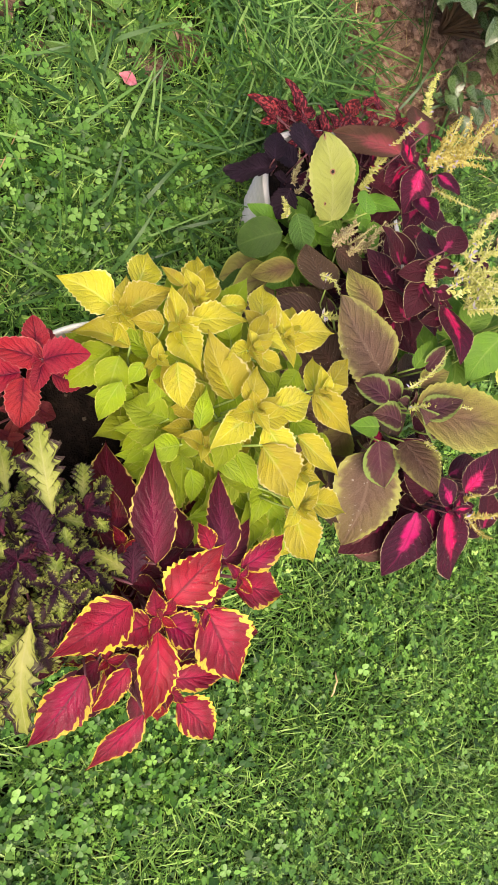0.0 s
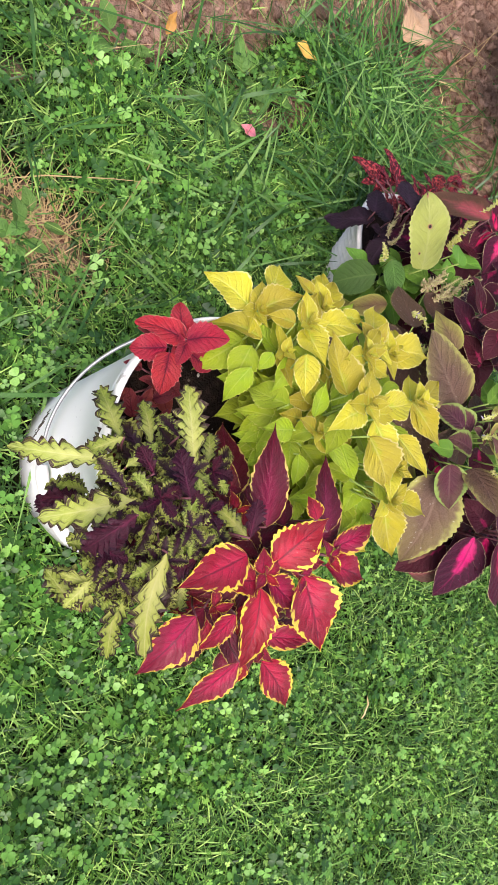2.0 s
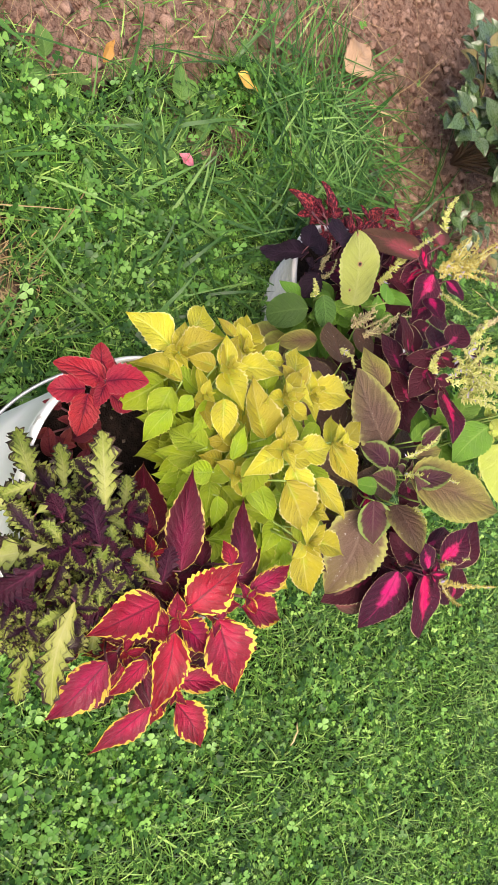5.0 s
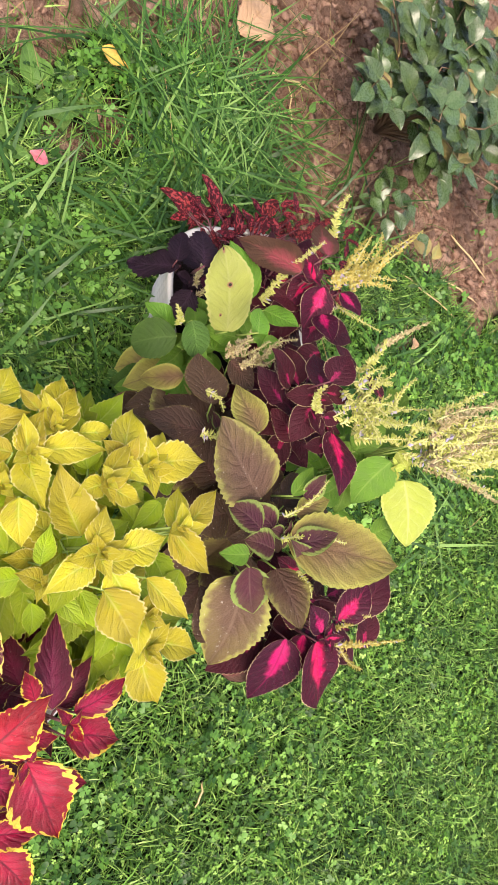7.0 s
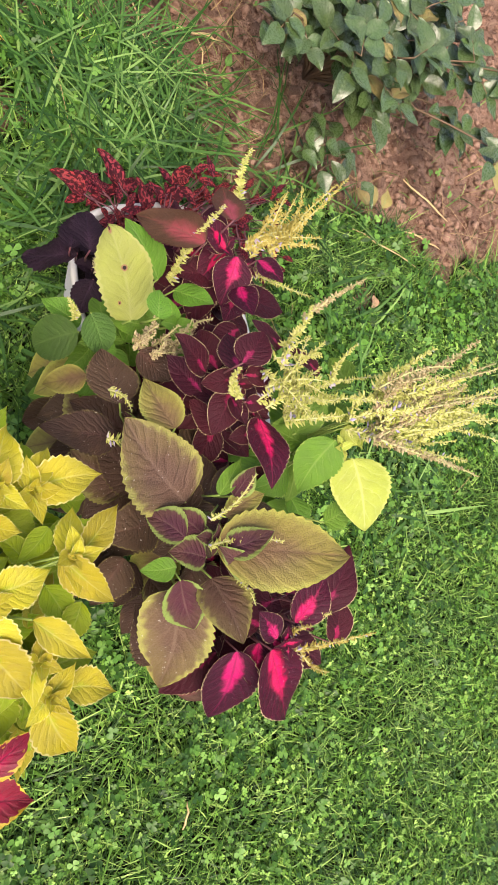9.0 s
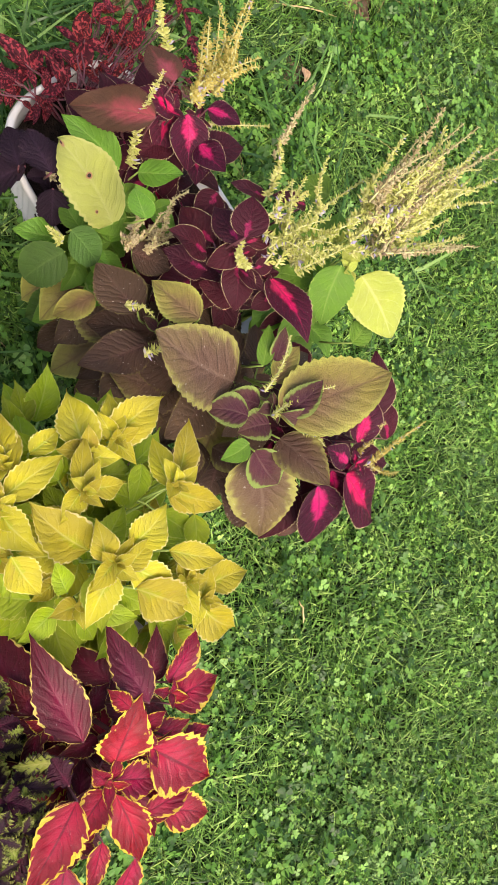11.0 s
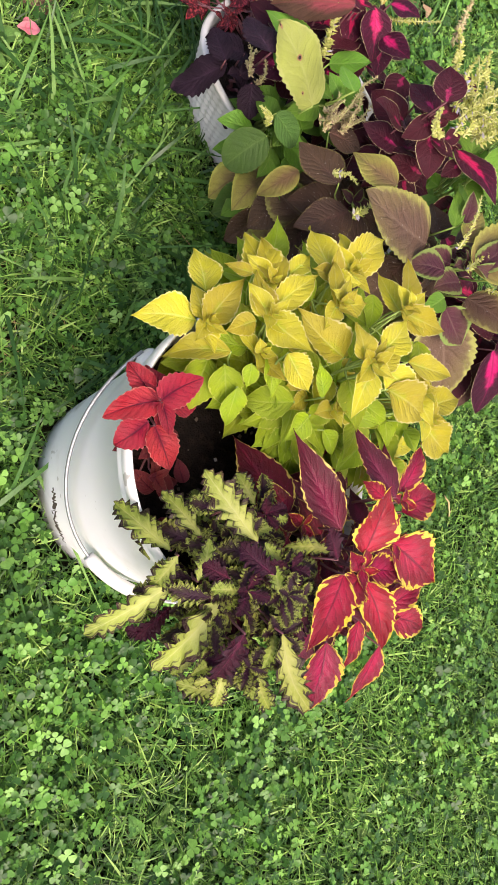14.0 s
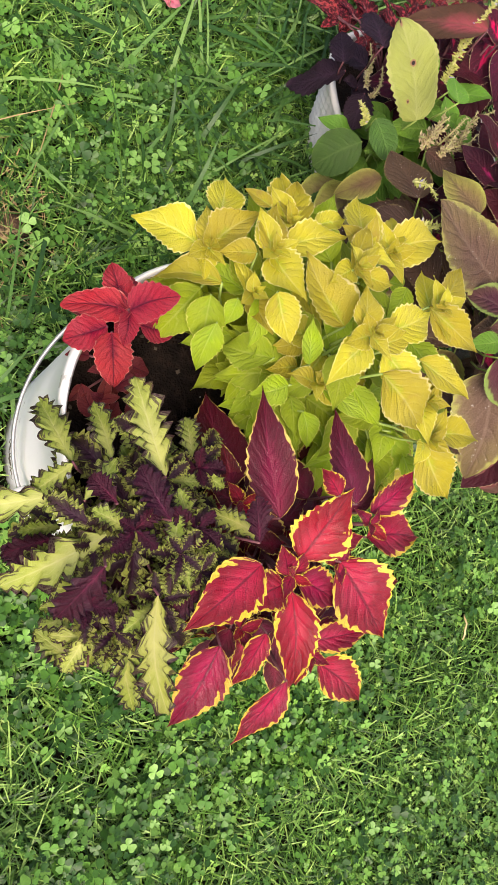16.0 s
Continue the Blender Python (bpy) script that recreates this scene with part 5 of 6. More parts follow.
# ---- coral coleus in the bucket ----
plant = Plant("coral_coleus", (0.262, 0.150, SOIL_Z), "small coral-red coleus with dark veins at the bucket's rim", "plant", 400, "purple")
plant.span([
    (0.253, 0.161, 0.286, 0.209, 0.171, 0.271, 0.55),
    (0.251, 0.171, 0.280, 0.249, 0.200, 0.272, 0.75),
    (0.253, 0.163, 0.287, 0.266, 0.191, 0.268, 0.66),
    (0.254, 0.161, 0.287, 0.281, 0.163, 0.315, 0.75),
    (0.264, 0.151, 0.281, 0.292, 0.146, 0.273, 0.72),
    (0.252, 0.158, 0.288, 0.243, 0.134, 0.291, 0.62),
    (0.237, 0.143, 0.286, 0.235, 0.107, 0.279, 0.78),
    (0.234, 0.150, 0.282, 0.207, 0.146, 0.266, 0.90),
], "coral", "toothed", arch=0.14, fold=0.18, ripple=0.03)
for top in ((0.250, 0.156, 0.280), (0.243, 0.122, 0.250), (0.236, 0.100, 0.244)):
    pts = plant.stem(top, 0.002)
    plant.crown(top, "coral" if top[2] > 0.27 else "dull_coral", "broad", 2, 0.018, 0.62)
    plant.under(pts, "dull_coral", "broad", 0.024, 0.62, 2, 2)
for px, py, az in ((0.232, 0.088, 110), (0.238, 0.076, 60), (0.240, 0.090, -20), (0.226, 0.064, -100), (0.250, 0.110, 20), (0.262, 0.080, 80)):
    plant.small(Vector((px, py, 0.236 + 0.1 * abs(px - 0.23))), az, plant.rng.uniform(-5, 20), plant.rng.uniform(0.020, 0.030), "dull_coral", "broad", 0.66)
plant.finish()

# ---- lime and green coleus in the planter ----
plant = Plant("lime_coleus", (0.655, 0.395, 0.105), "coleus with large pale lime and plain green toothed leaves", "plant", 500, "green")
plant.span([
    (0.608, 0.365, 0.25, 0.569, 0.434, 0.287, 0.61),
], "eaten", "oblong", arch=0.10, fold=0.08, ripple=0.05)
plant.span([
    (0.645, 0.413, 0.245, 0.618, 0.471, 0.236, 0.58),
    (0.603, 0.348, 0.314, 0.61, 0.375, 0.307, 1.05),
    (0.668, 0.4, 0.246, 0.692, 0.381, 0.276, 0.73),
], "green", "broad", arch=0.1, fold=0.1, ripple=0.015)
plant.span([
    (0.572, 0.357, 0.2, 0.548, 0.353, 0.15, 0.79),
    (0.578, 0.37, 0.225, 0.594, 0.337, 0.215, 0.96),
], "dull_green", "round", arch=0.1, fold=0.06, ripple=0.015)
plant.span([
    (0.564, 0.305, 0.232, 0.541, 0.304, 0.186, 0.53),
], "olive", "broad", arch=0.1, fold=0.1)
for top in ((0.640, 0.385, 0.235), (0.600, 0.350, 0.200), (0.660, 0.360, 0.250)):
    pts = plant.stem(top, 0.003)
    plant.crown(top, "green", "broad", 2, 0.030, 0.7)
    plant.under(pts, "green", "broad", 0.045, 0.75, 1, 2)
overhang(plant, 10, 0.625, 0.350, 0.05, 0.06, 0.13, 0.21, ("green",), "broad", 0.035, 0.055, 0.75)
plant.spike((0.660, 0.408, 0.247), (0.673, 0.461, 0.337), FLORET, 34, 0.0075)
plant.spike((0.560, 0.364, 0.225), (0.546, 0.380, 0.240), FLORET, 14, 0.0065)
for k in range(12):
    r = plant.rng
    px, py = 0.612 + 0.065 * r.random(), 0.325 + 0.035 * r.random()
    plant.spike((px, py, 0.245), (px + r.uniform(-0.012, 0.016), py + r.uniform(-0.01, 0.016), 0.285), FLORET_DRY, 9, 0.006)
plant.finish()

# ---- ink-purple coleus in the planter ----
plant = Plant("ink_coleus", (0.640, 0.450, 0.105), "small coleus with near-black purple scalloped leaves over the rim", "plant", 600, "purple")
plant.span([
    (0.589, 0.454, 0.17, 0.558, 0.465, 0.111, 0.63),
    (0.555, 0.419, 0.275, 0.56, 0.46, 0.259, 0.79),
    (0.601, 0.42, 0.185, 0.593, 0.392, 0.165, 1),
    (0.613, 0.458, 0.18, 0.582, 0.486, 0.17, 0.85),
    (0.575, 0.453, 0.19, 0.585, 0.49, 0.18, 0.71),
], "ink", "scallop", arch=0.12, fold=0.08, ripple=0.035)
for top in ((0.610, 0.440, 0.165), (0.620, 0.420, 0.150)):
    pts = plant.stem(top, 0.0025)
    plant.crown(top, "ink", "scallop", 1, 0.026, 0.9)
overhang(plant, 5, 0.650, 0.425, 0.015, 0.04, 0.12, 0.15, ("ink",), "scallop", 0.026, 0.036, 0.85)
for k in range(3):
    plant.spike((0.612, 0.420 + 0.012 * k, 0.180), (0.600 - 0.006 * k, 0.432 + 0.012 * k, 0.222), FLORET_DRY, 9, 0.005)
plant.finish()

# ---- wine coleus in the planter ----
plant = Plant("pink_coleus", (0.715, 0.400, 0.105), "coleus with wine-dark leaves, hot-pink hearts and fine pale edges", "plant", 700, "purple", "pink-hearted coleus")
plant.span([
    (0.718, 0.429, 0.29, 0.71, 0.387, 0.267, 0.89),
    (0.726, 0.401, 0.282, 0.723, 0.367, 0.301, 0.81),
    (0.745, 0.429, 0.294, 0.764, 0.406, 0.306, 0.97),
    (0.735, 0.408, 0.265, 0.722, 0.372, 0.255, 0.87),
    (0.719, 0.452, 0.27, 0.691, 0.412, 0.255, 0.69),
    (0.703, 0.437, 0.29, 0.669, 0.461, 0.3, 0.65),
], "pink", "broad", arch=0.12, fold=0.10)
plant.span([
    (0.755, 0.405, 0.25, 0.812, 0.394, 0.245, 0.62),
], "wine", "broad", arch=0.12, fold=0.10)
plant.span([
    (0.664, 0.434, 0.305, 0.635, 0.479, 0.234, 0.5),
    (0.693, 0.457, 0.322, 0.694, 0.495, 0.305, 0.81),
], "copper", "broad", arch=0.12, fold=0.10)
for top in ((0.735, 0.425, 0.275), (0.700, 0.440, 0.285), (0.740, 0.400, 0.250), (0.680, 0.460, 0.250)):
    pts = plant.stem(top, 0.003)
    plant.crown(top, "pink", "broad", 2, 0.022, 0.72)
    plant.under(pts, "wine", "broad", 0.050, 0.75, 1, 2)
overhang(plant, 16, 0.715, 0.425, 0.06, 0.06, 0.17, 0.25, ("pink", "wine", "wine"), "broad", 0.04, 0.058, 0.75)
plant.spike((0.713, 0.486, 0.310), (0.724, 0.538, 0.322), FLORET, 18, 0.008)
for k in range(13):
    r = plant.rng
    base = (r.uniform(0.725, 0.785), r.uniform(0.435, 0.470), r.uniform(0.28, 0.30))
    swing, reach = math.radians(r.uniform(5, 70)), r.uniform(0.04, 0.10)
    plant.spike(base, (base[0] + reach * math.cos(swing), base[1] + reach * math.sin(swing), base[2] + r.uniform(-0.01, 0.03)), FLORET_GOLD, int(90 * reach) + 7, r.uniform(0.006, 0.008), r.uniform(-0.015, 0.015))
plant.spike((0.762, 0.444, 0.290), (0.888, 0.552, 0.300), FLORET_GOLD, 26, 0.006)
plant.spike((0.745, 0.420, 0.280), (0.810, 0.395, 0.300), FLORET, 16, 0.006)
plant.finish()

plant = Plant("wine_coleus", (0.730, 0.290, 0.105), "coleus with rounded wine-dark leaves and pink midribs", "plant", 800, "purple", "pink-hearted coleus")
plant.span([
    (0.665, 0.295, 0.349, 0.667, 0.331, 0.334, 0.86),
    (0.67, 0.288, 0.341, 0.649, 0.287, 0.313, 0.66),
    (0.67, 0.276, 0.329, 0.651, 0.239, 0.319, 0.74),
    (0.669, 0.27, 0.331, 0.677, 0.243, 0.34, 0.73),
    (0.683, 0.266, 0.336, 0.699, 0.261, 0.342, 1.05),
    (0.683, 0.235, 0.341, 0.668, 0.233, 0.325, 0.86),
    (0.653, 0.296, 0.375, 0.676, 0.325, 0.376, 0.9),
    (0.652, 0.3, 0.312, 0.614, 0.328, 0.327, 0.65),
    (0.679, 0.291, 0.345, 0.709, 0.291, 0.348, 0.71),
    (0.735, 0.327, 0.33, 0.699, 0.349, 0.335, 0.47),
    (0.794, 0.305, 0.32, 0.749, 0.324, 0.33, 0.44),
    (0.66, 0.285, 0.29, 0.625, 0.316, 0.29, 0.71),
    (0.681, 0.246, 0.29, 0.652, 0.273, 0.285, 0.81),
    (0.705, 0.348, 0.3, 0.679, 0.336, 0.285, 0.96),
], "wine", "broad", arch=0.14, fold=0.12)
plant.span([
    (0.698, 0.248, 0.334, 0.688, 0.185, 0.358, 0.64),
], "pink", "broad", arch=0.14, fold=0.10)
for top in ((0.672, 0.283, 0.336), (0.695, 0.258, 0.325), (0.700, 0.300, 0.310), (0.725, 0.320, 0.290)):
    pts = plant.stem(top, 0.003)
    plant.crown(top, "wine", "broad", 2, 0.020, 0.7)
    plant.under(pts, "wine", "broad", 0.052, 0.78, 1, 2)
overhang(plant, 18, 0.705, 0.285, 0.06, 0.06, 0.16, 0.27, ("wine",), "broad", 0.045, 0.06, 0.75)
plant.spike((0.672, 0.270, 0.338), (0.655, 0.292, 0.366), FLORET, 20, 0.0065)
plant.spike((0.735, 0.324, 0.335), (0.775, 0.370, 0.340), FLORET, 16, 0.008)
plant.spike((0.770, 0.360, 0.330), (0.880, 0.419, 0.320), FLORET_DRY, 24, 0.006)
for k in range(16):
    r = plant.rng
    base = (r.uniform(0.690, 0.740), r.uniform(0.245, 0.310), r.uniform(0.335, 0.36))
    swing, reach = math.radians(r.uniform(-70, 75)), r.uniform(0.025, 0.075)
    plant.spike(base, (base[0] + reach * math.cos(swing), base[1] + reach * math.sin(swing), base[2] + r.uniform(0.0, 0.04)), FLORET, int(90 * reach) + 7, r.uniform(0.006, 0.009), r.uniform(-0.012, 0.012))
plant.spike((0.745, 0.276, 0.335), (0.893, 0.305, 0.330), FLORET, 26, 0.006)
plant.finish()

# ---- bronze coleus in the planter ----
plant = Plant("bronze_coleus", (0.735, 0.190, 0.105), "coleus with large quilted bronze leaves edged in olive", "plant", 900, "green")
plant.span([
    (0.585, 0.276, 0.26, 0.581, 0.329, 0.237, 0.88),
    (0.576, 0.242, 0.264, 0.511, 0.253, 0.254, 0.67),
    (0.589, 0.225, 0.2, 0.55, 0.202, 0.18, 0.95),
    (0.635, 0.02, 0.22, 0.608, 0.074, 0.23, 0.85),
    (0.617, 0.328, 0.25, 0.645, 0.301, 0.255, 1),
], "brown", "broad", arch=0.12, fold=0.08)
plant.span([
    (0.623, 0.177, 0.305, 0.566, 0.247, 0.311, 0.88),
    (0.645, 0.098, 0.313, 0.65, 0.045, 0.344, 0.76),
    (0.626, 0.086, 0.278, 0.633, -0.005, 0.211, 0.63),
], "bronze", "heart", arch=0.12, fold=0.07, ripple=0.015)
plant.span([
    (0.619, 0.246, 0.303, 0.603, 0.292, 0.283, 0.81),
    (0.639, 0.131, 0.342, 0.766, 0.113, 0.365, 0.56),
    (0.652, 0.158, 0.335, 0.694, 0.177, 0.335, 0.52),
], "olive", "broad", arch=0.12, fold=0.08, ripple=0.018)
plant.span([
    (0.668, -0.022, 0.2, 0.723, 0.011, 0.23, 0.61),
], "copper", "broad", arch=0.12, fold=0.1)
plant.span([
    (0.608, 0.142, 0.326, 0.583, 0.163, 0.306, 0.84),
    (0.633, 0.144, 0.317, 0.606, 0.165, 0.309, 0.81),
    (0.635, 0.121, 0.317, 0.602, 0.129, 0.312, 0.92),
    (0.617, 0.099, 0.302, 0.636, 0.054, 0.282, 0.76),
    (0.642, 0.128, 0.342, 0.68, 0.143, 0.361, 0.65),
    (0.662, 0.177, 0.335, 0.679, 0.201, 0.345, 0.74),
    (0.667, 0.105, 0.34, 0.63, 0.128, 0.35, 0.54),
], "bronze_young", "broad", arch=0.2, fold=0.22)
plant.span([
    (0.602, 0.115, 0.317, 0.571, 0.115, 0.312, 0.66),
    (0.648, 0.179, 0.331, 0.669, 0.21, 0.333, 0.44),
], "green", "broad", arch=0.14, fold=0.22)
for top in ((0.636, 0.136, 0.330), (0.605, 0.250, 0.250), (0.660, 0.150, 0.310)):
    pts = plant.stem(top, 0.0036)
    plant.crown(top, "bronze_young", "broad", 2, 0.022, 0.74)
    plant.under(pts, "brown", "broad", 0.060, 0.78, 1, 2)
overhang(plant, 22, 0.660, 0.180, 0.09, 0.10, 0.14, 0.27, ("brown", "bronze", "brown"), "broad", 0.05, 0.075, 0.78)
for bx, by, bz, az, el, size, kind in ((0.625, 0.330, 0.130, 196, -12, 0.072, "olive"), (0.620, 0.290, 0.150, 188, -20, 0.070, "brown"), (0.625, 0.255, 0.160, 200, -18, 0.075, "brown"), (0.640, 0.225, 0.150, 205, -25, 0.072, "green"), (0.640, 0.200, 0.180, 215, -15, 0.070, "brown"), (0.660, 0.170, 0.170, 225, -20, 0.075, "brown"), (0.690, 0.130, 0.170, 235, -25, 0.075, "olive"), (0.610, 0.310, 0.110, 176, -30, 0.055, "green"), (0.700, 0.110, 0.200, 250, -20, 0.070, "brown"), (0.612, 0.345, 0.112, 186, -48, 0.066, "olive"), (0.606, 0.318, 0.116, 178, -52, 0.070, "dull_green"), (0.604, 0.292, 0.120, 196, -46, 0.070, "brown"), (0.608, 0.262, 0.124, 190, -44, 0.072, "olive"), (0.618, 0.232, 0.130, 200, -40, 0.070, "brown"), (0.628, 0.205, 0.128, 210, -42, 0.068, "brown")):
    plant.small(Vector((bx, by, bz)), az, el, size, kind, "broad", 0.78)
    plant.stalk((bx, by, bz), (bx + 0.05, by + 0.03, bz - 0.02))
overhang(plant, 10, 0.680, 0.130, 0.05, 0.07, 0.13, 0.22, ("brown",), "broad", 0.05, 0.07, 0.78)
plant.spike((0.625, 0.132, 0.340), (0.689, 0.131, 0.370), FLORET, 20, 0.006)
plant.spike((0.633, 0.155, 0.335), (0.670, 0.195, 0.360), FLORET, 14, 0.005)
plant.spike((0.663, 0.100, 0.325), (0.681, 0.072, 0.330), FLORET, 10, 0.005)
plant.spike((0.567, 0.284, 0.275), (0.585, 0.262, 0.285), FLORET, 9, 0.006)
plant.spike((0.555, 0.235, 0.290), (0.590, 0.240, 0.300), FLORET, 10, 0.007)
plant.finish()

plant = Plant("pink_coleus", (0.765, 0.090, 0.105), "coleus with glowing magenta hearts in wine-dark leaves", "plant", 1000, "purple", "pink-hearted coleus")
plant.span([
    (0.721, 0.018, 0.299, 0.756, -0.053, 0.267, 0.79),
    (0.689, 0.02, 0.281, 0.689, -0.046, 0.222, 0.62),
    (0.721, 0.024, 0.277, 0.71, -0.014, 0.271, 0.86),
    (0.726, 0.033, 0.301, 0.703, 0.06, 0.306, 0.76),
    (0.754, 0.046, 0.301, 0.787, 0.088, 0.31, 0.73),
    (0.73, 0.028, 0.29, 0.748, 0.013, 0.295, 0.84),
], "pink", "broad", arch=0.14, fold=0.10)
plant.span([
    (0.827, 0.047, 0.26, 0.868, 0.11, 0.265, 0.61),
    (0.869, 0.001, 0.23, 0.88, 0.053, 0.23, 0.78),
    (0.7, 0.013, 0.225, 0.653, -0.019, 0.19, 0.64),
], "wine", "broad", arch=0.14, fold=0.10)
for top in ((0.738, 0.025, 0.298), (0.775, 0.060, 0.280), (0.790, 0.030, 0.260)):
    pts = plant.stem(top, 0.003)
    plant.crown(top, "pink", "broad", 2, 0.020, 0.7)
    plant.under(pts, "wine", "broad", 0.052, 0.75, 1, 2)
overhang(plant, 16, 0.765, 0.060, 0.06, 0.07, 0.14, 0.26, ("wine", "pink", "wine"), "broad", 0.045, 0.06, 0.75)
plant.spike((0.756, 0.045, 0.300), (0.786, 0.050, 0.320), FLORET, 10, 0.006)
plant.spike((0.751, 0.016, 0.300), (0.858, 0.019, 0.310), FLORET_GOLD, 24, 0.006)
plant.spike((0.758, 0.015, 0.298), (0.785, -0.011, 0.310), FLORET_GOLD, 12, 0.006)
plant.spike((0.745, 0.030, 0.298), (0.760, 0.040, 0.318), FLORET_GOLD, 10, 0.006)
plant.finish()

plant = Plant("flowering_coleus", (0.795, 0.210, 0.105), "coleus with lime heart-shaped leaves below tall pale flower spikes", "plant", 1100, "green")
plant.span([
    (0.829, 0.207, 0.327, 0.838, 0.136, 0.322, 0.85),
    (0.825, 0.244, 0.32, 0.84, 0.226, 0.322, 0.81),
], "pale", "heart", arch=0.12, fold=0.08)
plant.span([
    (0.803, 0.228, 0.326, 0.777, 0.183, 0.293, 0.78),
    (0.784, 0.245, 0.29, 0.811, 0.297, 0.3, 0.64),
    (0.889, 0.308, 0.27, 0.861, 0.333, 0.27, 0.99),
    (0.906, 0.259, 0.28, 0.941, 0.232, 0.285, 0.78),
    (0.815, 0.144, 0.29, 0.847, 0.16, 0.295, 0.82),
], "green", "broad", arch=0.12, fold=0.08)
for top in ((0.815, 0.222, 0.322), (0.840, 0.255, 0.300), (0.865, 0.235, 0.295)):
    pts = plant.stem(top, 0.003)
    plant.crown(top, "pale", "broad", 2, 0.016, 0.72)
    plant.under(pts, "green", "broad", 0.050, 0.75, 1, 2)
overhang(plant, 14, 0.810, 0.215, 0.07, 0.07, 0.16, 0.27, ("green", "wine", "green"), "broad", 0.04, 0.06, 0.75)
for k in range(60):
    r = plant.rng
    base = (r.uniform(0.800, 0.900), r.uniform(0.225, 0.285), r.uniform(0.335, 0.375))
    reach, swing = r.uniform(0.06, 0.17), math.radians(r.uniform(-26, 40))
    plant.spike(base, (base[0] + reach * math.cos(swing), base[1] + reach * math.sin(swing) * 0.7, base[2] + r.uniform(0.0, 0.045)), FLORET if k % 4 else FLORET_DRY, int(70 * reach) + 8, r.uniform(0.006, 0.009), r.uniform(-0.02, 0.02), 0.9)
for k in range(5):
    plant.stem((0.82 + 0.02 * k, 0.25 + 0.006 * (k % 3), 0.345), 0.0018)
plant.spike((0.740, 0.266, 0.350), (0.832, 0.262, 0.385), FLORET, 20, 0.008)
plant.spike((0.800, 0.290, 0.330), (0.870, 0.345, 0.310), FLORET, 16, 0.006)
plant.spike((0.860, 0.210, 0.280), (0.930, 0.150, 0.240), FLORET, 16, 0.006)
plant.finish()

# ---- polka-dot plant in the planter ----
plant = Plant("polka_dot_plant", (0.700, 0.500, 0.105), "dark red polka-dot plant speckled with pink, trailing over the rim", "plant", 1200, "purple")
for k in range(17):
    s, r = k / 16, plant.rng
    tip = Vector((0.622 + 0.28 * s, 0.498 + 0.055 * math.sin(2.4 * s + 0.4) + r.uniform(-0.022, 0.026), 0.128 + r.uniform(-0.012, 0.022)))
    pts = plant.stem(tip, 0.0016, 0.015)
    size = r.uniform(0.036, 0.052) if s < 0.5 else r.uniform(0.022, 0.032)
    way = math.degrees(math.atan2(tip.y - plant.foot.y, tip.x - plant.foot.x))
    for h in (0, 75, -75) if s < 0.5 else (0, 60):
        plant.small(tip, way + h + r.uniform(-20, 20), r.uniform(-14, 10), size * (1.0 if h == 0 else 0.7), "polka", "smooth", 0.46)
    plant.under(pts, "polka", "smooth", 0.022, 0.42, 2, 3)
for k in range(46):
    r = plant.rng
    x0 = r.uniform(0.760, 0.920)
    base = Vector((x0, 0.535 + r.uniform(-0.03, 0.075), 0.118 + r.uniform(0, 0.03)))
    plant.stem(base, 0.0011, 0.01)
    plant.small(base, r.uniform(-30, 120), r.uniform(-10, 40), r.uniform(0.018, 0.032), "polka", "smooth", 0.36)
plant.finish()

# ---- rose bush in the bed ----
plant = Plant("rose_bush", (1.110, 0.900, 0.0), "low rose bush with glossy dark green leaflets in the soil bed", "bush", 1300, "woody")
for k in range(34):
    s, w = plant.rng.random(), plant.rng.random()
    tip = Vector((0.84 + 0.58 * s, 0.76 + 0.42 * w - 0.05 * s, 0.10 + 0.15 * plant.rng.random()))
    if tip.x < 1.0 and tip.y < 0.84:
        tip.y += 0.09
    pts = plant.stem(tip, 0.003, 0.03)
    for j in (3, 4, 5, 6):
        turn = plant.rng.uniform(0, 360)
        rib = [pts[j] + Vector((math.cos(radians(turn)), math.sin(radians(turn)), 0.12)) * 0.016 * q for q in range(4)]
        plant.tubes.append(tube([q - plant.foot for q in rib], [0.0009] * 4, 5))
        for q, h in ((3, 0), (2, 62), (2, -62), (1, 68), (1, -68)):
            plant.small(rib[q], turn + h + plant.rng.uniform(-12, 12), plant.rng.uniform(-10, 24), plant.rng.uniform(0.034, 0.054), "rose_old" if plant.rng.random() < 0.05 else "rose", "broad", 0.66)
plant.finish()
for px, py, n, kind in ((1.050, 0.735, 9, "rose"), (1.095, 0.715, 8, "rose"), (1.190, 0.670, 3, "rose_old")):
    sprig = Plant("rose_sucker", (px, py, 0.0), "small sprig of dark green rose leaves by the planter", "bush", 1350 + n, "woody", "rose suckers")
    for k in range(n):
        tip = Vector((px + sprig.rng.uniform(-0.05, 0.05), py + sprig.rng.uniform(-0.04, 0.05), sprig.rng.uniform(0.05, 0.10)))
        sprig.stem(tip, 0.0015, 0.01)
        sprig.small(tip, sprig.rng.uniform(0, 360), sprig.rng.uniform(-20, 15), sprig.rng.uniform(0.035, 0.05), kind, "ovate", 0.66)
    sprig.finish()


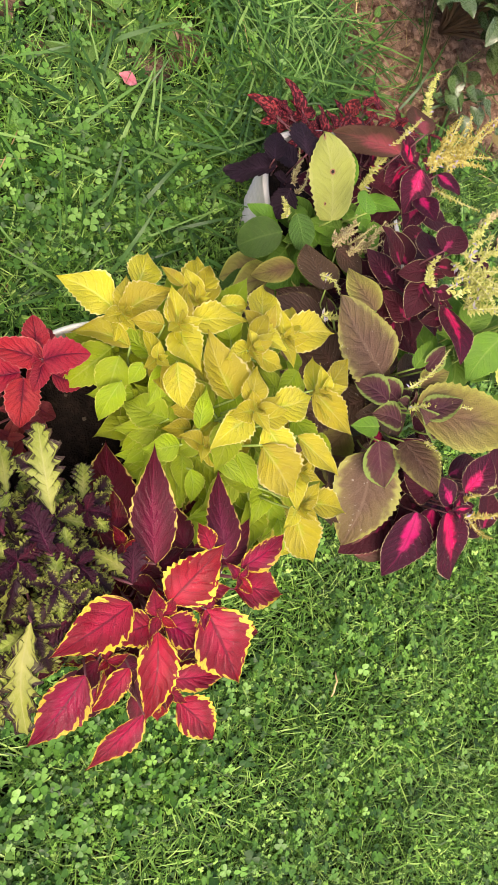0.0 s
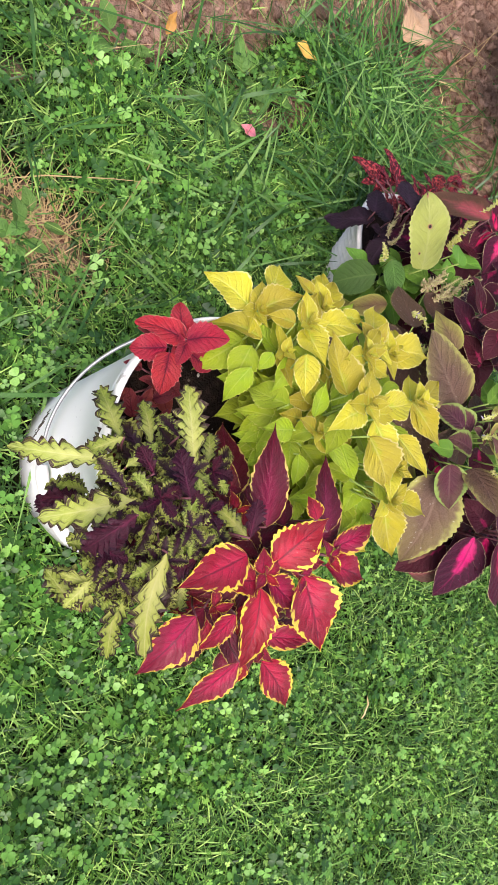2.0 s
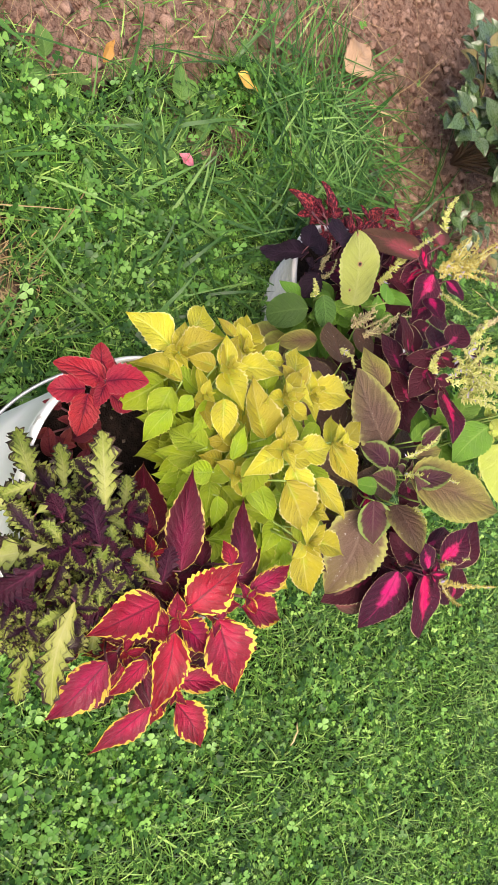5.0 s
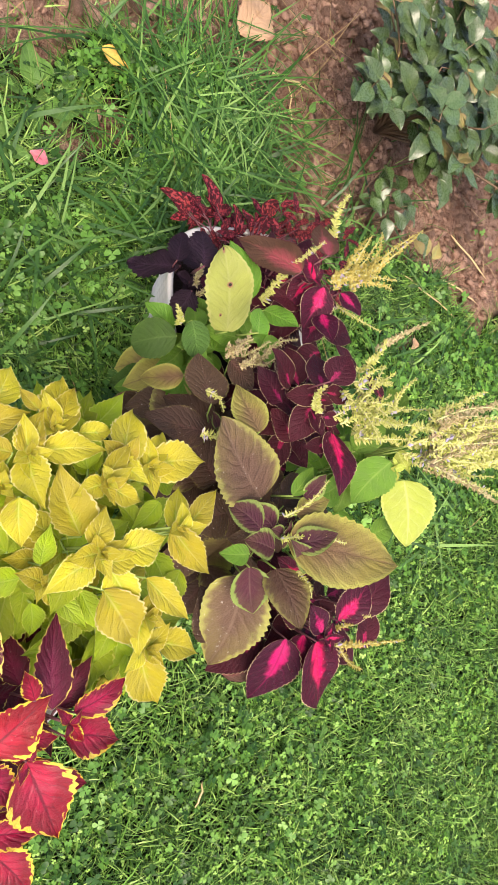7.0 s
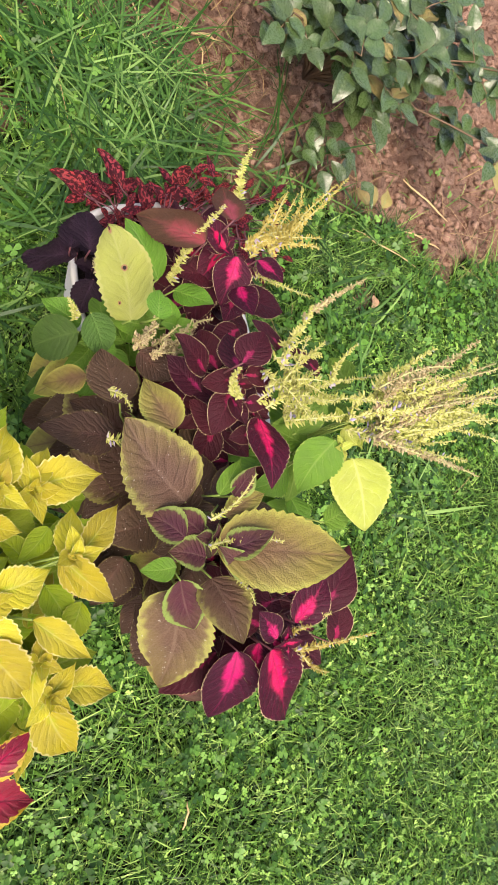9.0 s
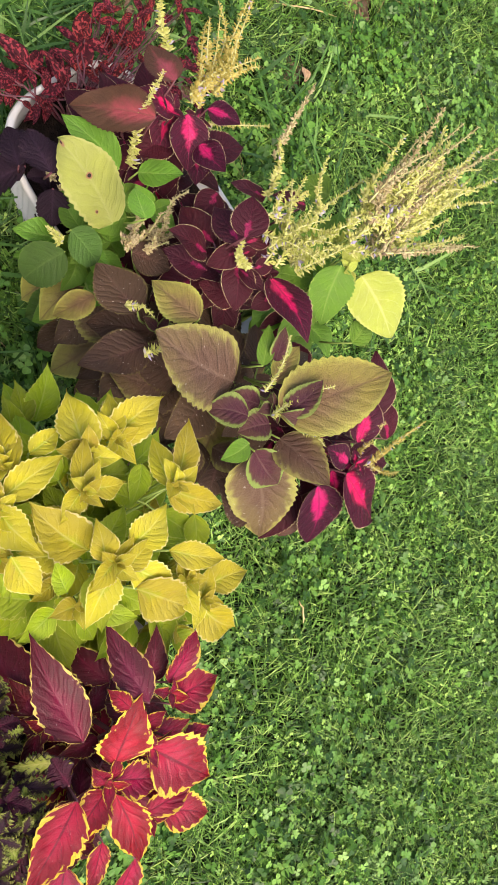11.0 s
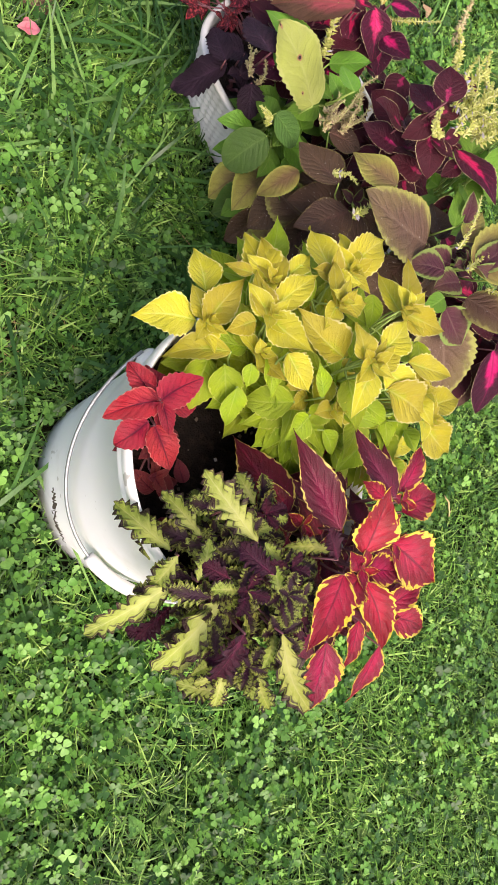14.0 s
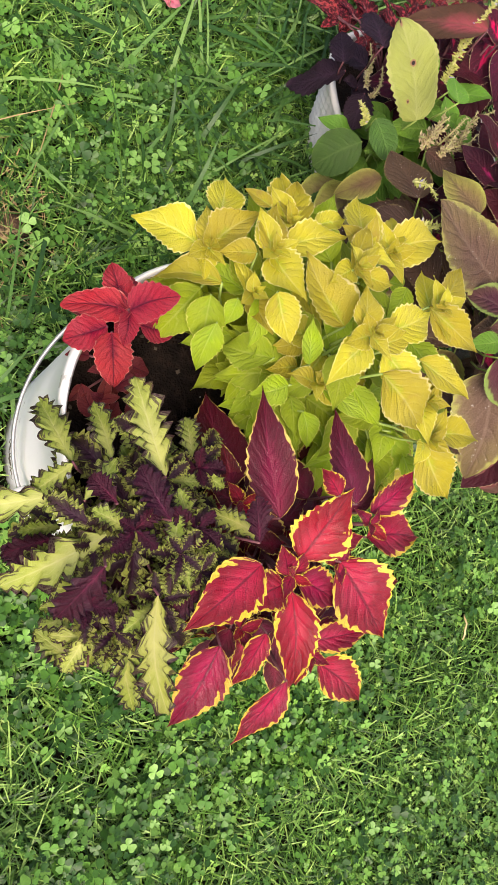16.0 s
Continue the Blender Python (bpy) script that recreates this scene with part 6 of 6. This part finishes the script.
# ---- weeds, fallen leaves and petals ----
def weed(px, py, n, size, seed, shape="broad", kind="weed", width=0.6, rise=25):
    plant = Plant("weed", (px, py, float(lump(np.array(px), np.array(py)))), "low broad-leaved green weed in the lawn", "weed", seed, "green", "lawn weeds")
    for k in range(n):
        az = 360 * k / n + plant.rng.uniform(-20, 20)
        base = plant.foot + Vector((math.cos(radians(az)), math.sin(radians(az)), 0.9)) * 0.012
        plant.stalk(base, plant.foot)
        plant.small(base, az, plant.rng.uniform(0, rise), size * plant.rng.uniform(0.7, 1.2), kind, shape, width)
    plant.finish()


for i, (px, py, n, size) in enumerate(((0.662, 0.672, 5, 0.050), (0.640, 0.643, 5, 0.045), (0.455, 0.690, 4, 0.050), (0.485, 0.705, 5, 0.040), (0.176, 0.355, 3, 0.030), (0.245, 0.650, 3, 0.050), (0.405, 0.600, 4, 0.040), (0.320, 0.480, 4, 0.036), (0.560, 0.590, 5, 0.036), (0.545, 0.520, 4, 0.034), (0.480, 0.380, 4, 0.034), (0.520, 0.710, 6, 0.032), (0.316, -0.274, 3, 0.026), (1.035, -0.145, 3, 0.026), (0.128, -0.300, 3, 0.032), (0.160, 0.330, 4, 0.035), (0.935, 0.854, 4, 0.022), (0.898, 0.743, 2, 0.030), (0.860, 0.765, 5, 0.022), (0.845, 0.700, 3, 0.026), (0.790, 0.690, 4, 0.022), (0.560, 0.840, 6, 0.020), (0.640, 0.880, 6, 0.020), (0.600, 0.800, 6, 0.018), (1.300, 0.640, 5, 0.022), (0.270, 0.600, 6, 0.024), (0.390, -0.500, 4, 0.035), (0.700, -0.620, 4, 0.030), (0.480, 0.520, 5, 0.028), (0.880, 0.780, 6, 0.016))):
    weed(px, py, n, size, 1500 + 7 * i)


def litter(name, px, py, az, size, kind, label, category, shape="smooth", width=0.6, z=0.012, seed=1, group=""):
    me = leaf_mesh(name, shape, size, width, PAINT[kind], seed, 0.25, 0.3, 0.06, 0.4)
    ob = new(name, me)
    ob.matrix_local = leaf_pose((px, py, float(lump(np.array(px), np.array(py))) + z), az, 4, 8, 0.0)
    tagged(ob, label, category, group)


litter("fallen_leaf", 0.762, 0.915, 55, 0.100, "dead", "large dry tan leaf lying on the soil", "leaf", "ovate", 0.80, 0.030, 21, "fallen leaves")
litter("fallen_leaf", 0.530, 0.778, -12, 0.046, "yellowed", "small orange-yellow leaf fallen on the grass", "leaf", "ovate", 0.55, 0.036, 22, "fallen leaves")
litter("fallen_leaf", 0.308, 0.672, 75, 0.045, "yellowed", "narrow orange-yellow leaf fallen on the grass", "leaf", "ovate", 0.38, 0.036, 23, "fallen leaves")
litter("fallen_leaf", 1.210, 0.500, 70, 0.030, "dead", "small brown leaf fallen on the grass", "leaf", "ovate", 0.6, 0.022, 24, "fallen leaves")
litter("fallen_leaf", 0.500, 0.905, 150, 0.040, "dead", "small brown leaf fallen on the soil", "leaf", "ovate", 0.6, 0.012, 26, "fallen leaves")
for k, (dx, dy, az) in enumerate(((0, 0, 70), (0.004, -0.003, 140), (-0.005, 0.002, -10))):
    litter("petal", 0.458 + dx, 0.592 + dy, az, 0.019, "petal", "pink and white rose petal dropped on the grass", "petal", "broad", 0.9, 0.030 + 0.003 * k, 30 + k, "rose petals")


def straw_stalk(name, a, b, r, seed):
    q = random.Random(seed)
    pts = bend(a, b, 0.004, 6, q)
    ob = new(name, mesh_of(name, *tube(pts, [r * 0.6, r, r, r, r, r * 0.9, r * 0.4], 6), STEM["straw"]))
    tagged(ob, "dry straw-coloured stalk lying on the ground", "straw", "straw stalks")


for k, (ax, ay, bx, by, az, r) in enumerate(((0.765, -0.238, 0.775, -0.205, 0.028, 0.0014), (0.840, 0.890, 0.930, 0.900, 0.014, 0.0024), (0.740, 0.840, 0.850, 0.855, 0.016, 0.0016), (0.760, 0.930, 0.800, 0.820, 0.016, 0.0014), (0.900, 0.800, 0.880, 0.900, 0.012, 0.0012), (1.300, 0.660, 1.420, 0.640, 0.012, 0.0016), (1.180, 0.640, 1.350, 0.590, 0.014, 0.0013), (1.330, 0.760, 1.450, 0.700, 0.014, 0.0018))):
    straw_stalk("straw_stalk", (ax, ay, az), (bx, by, az), r, k)
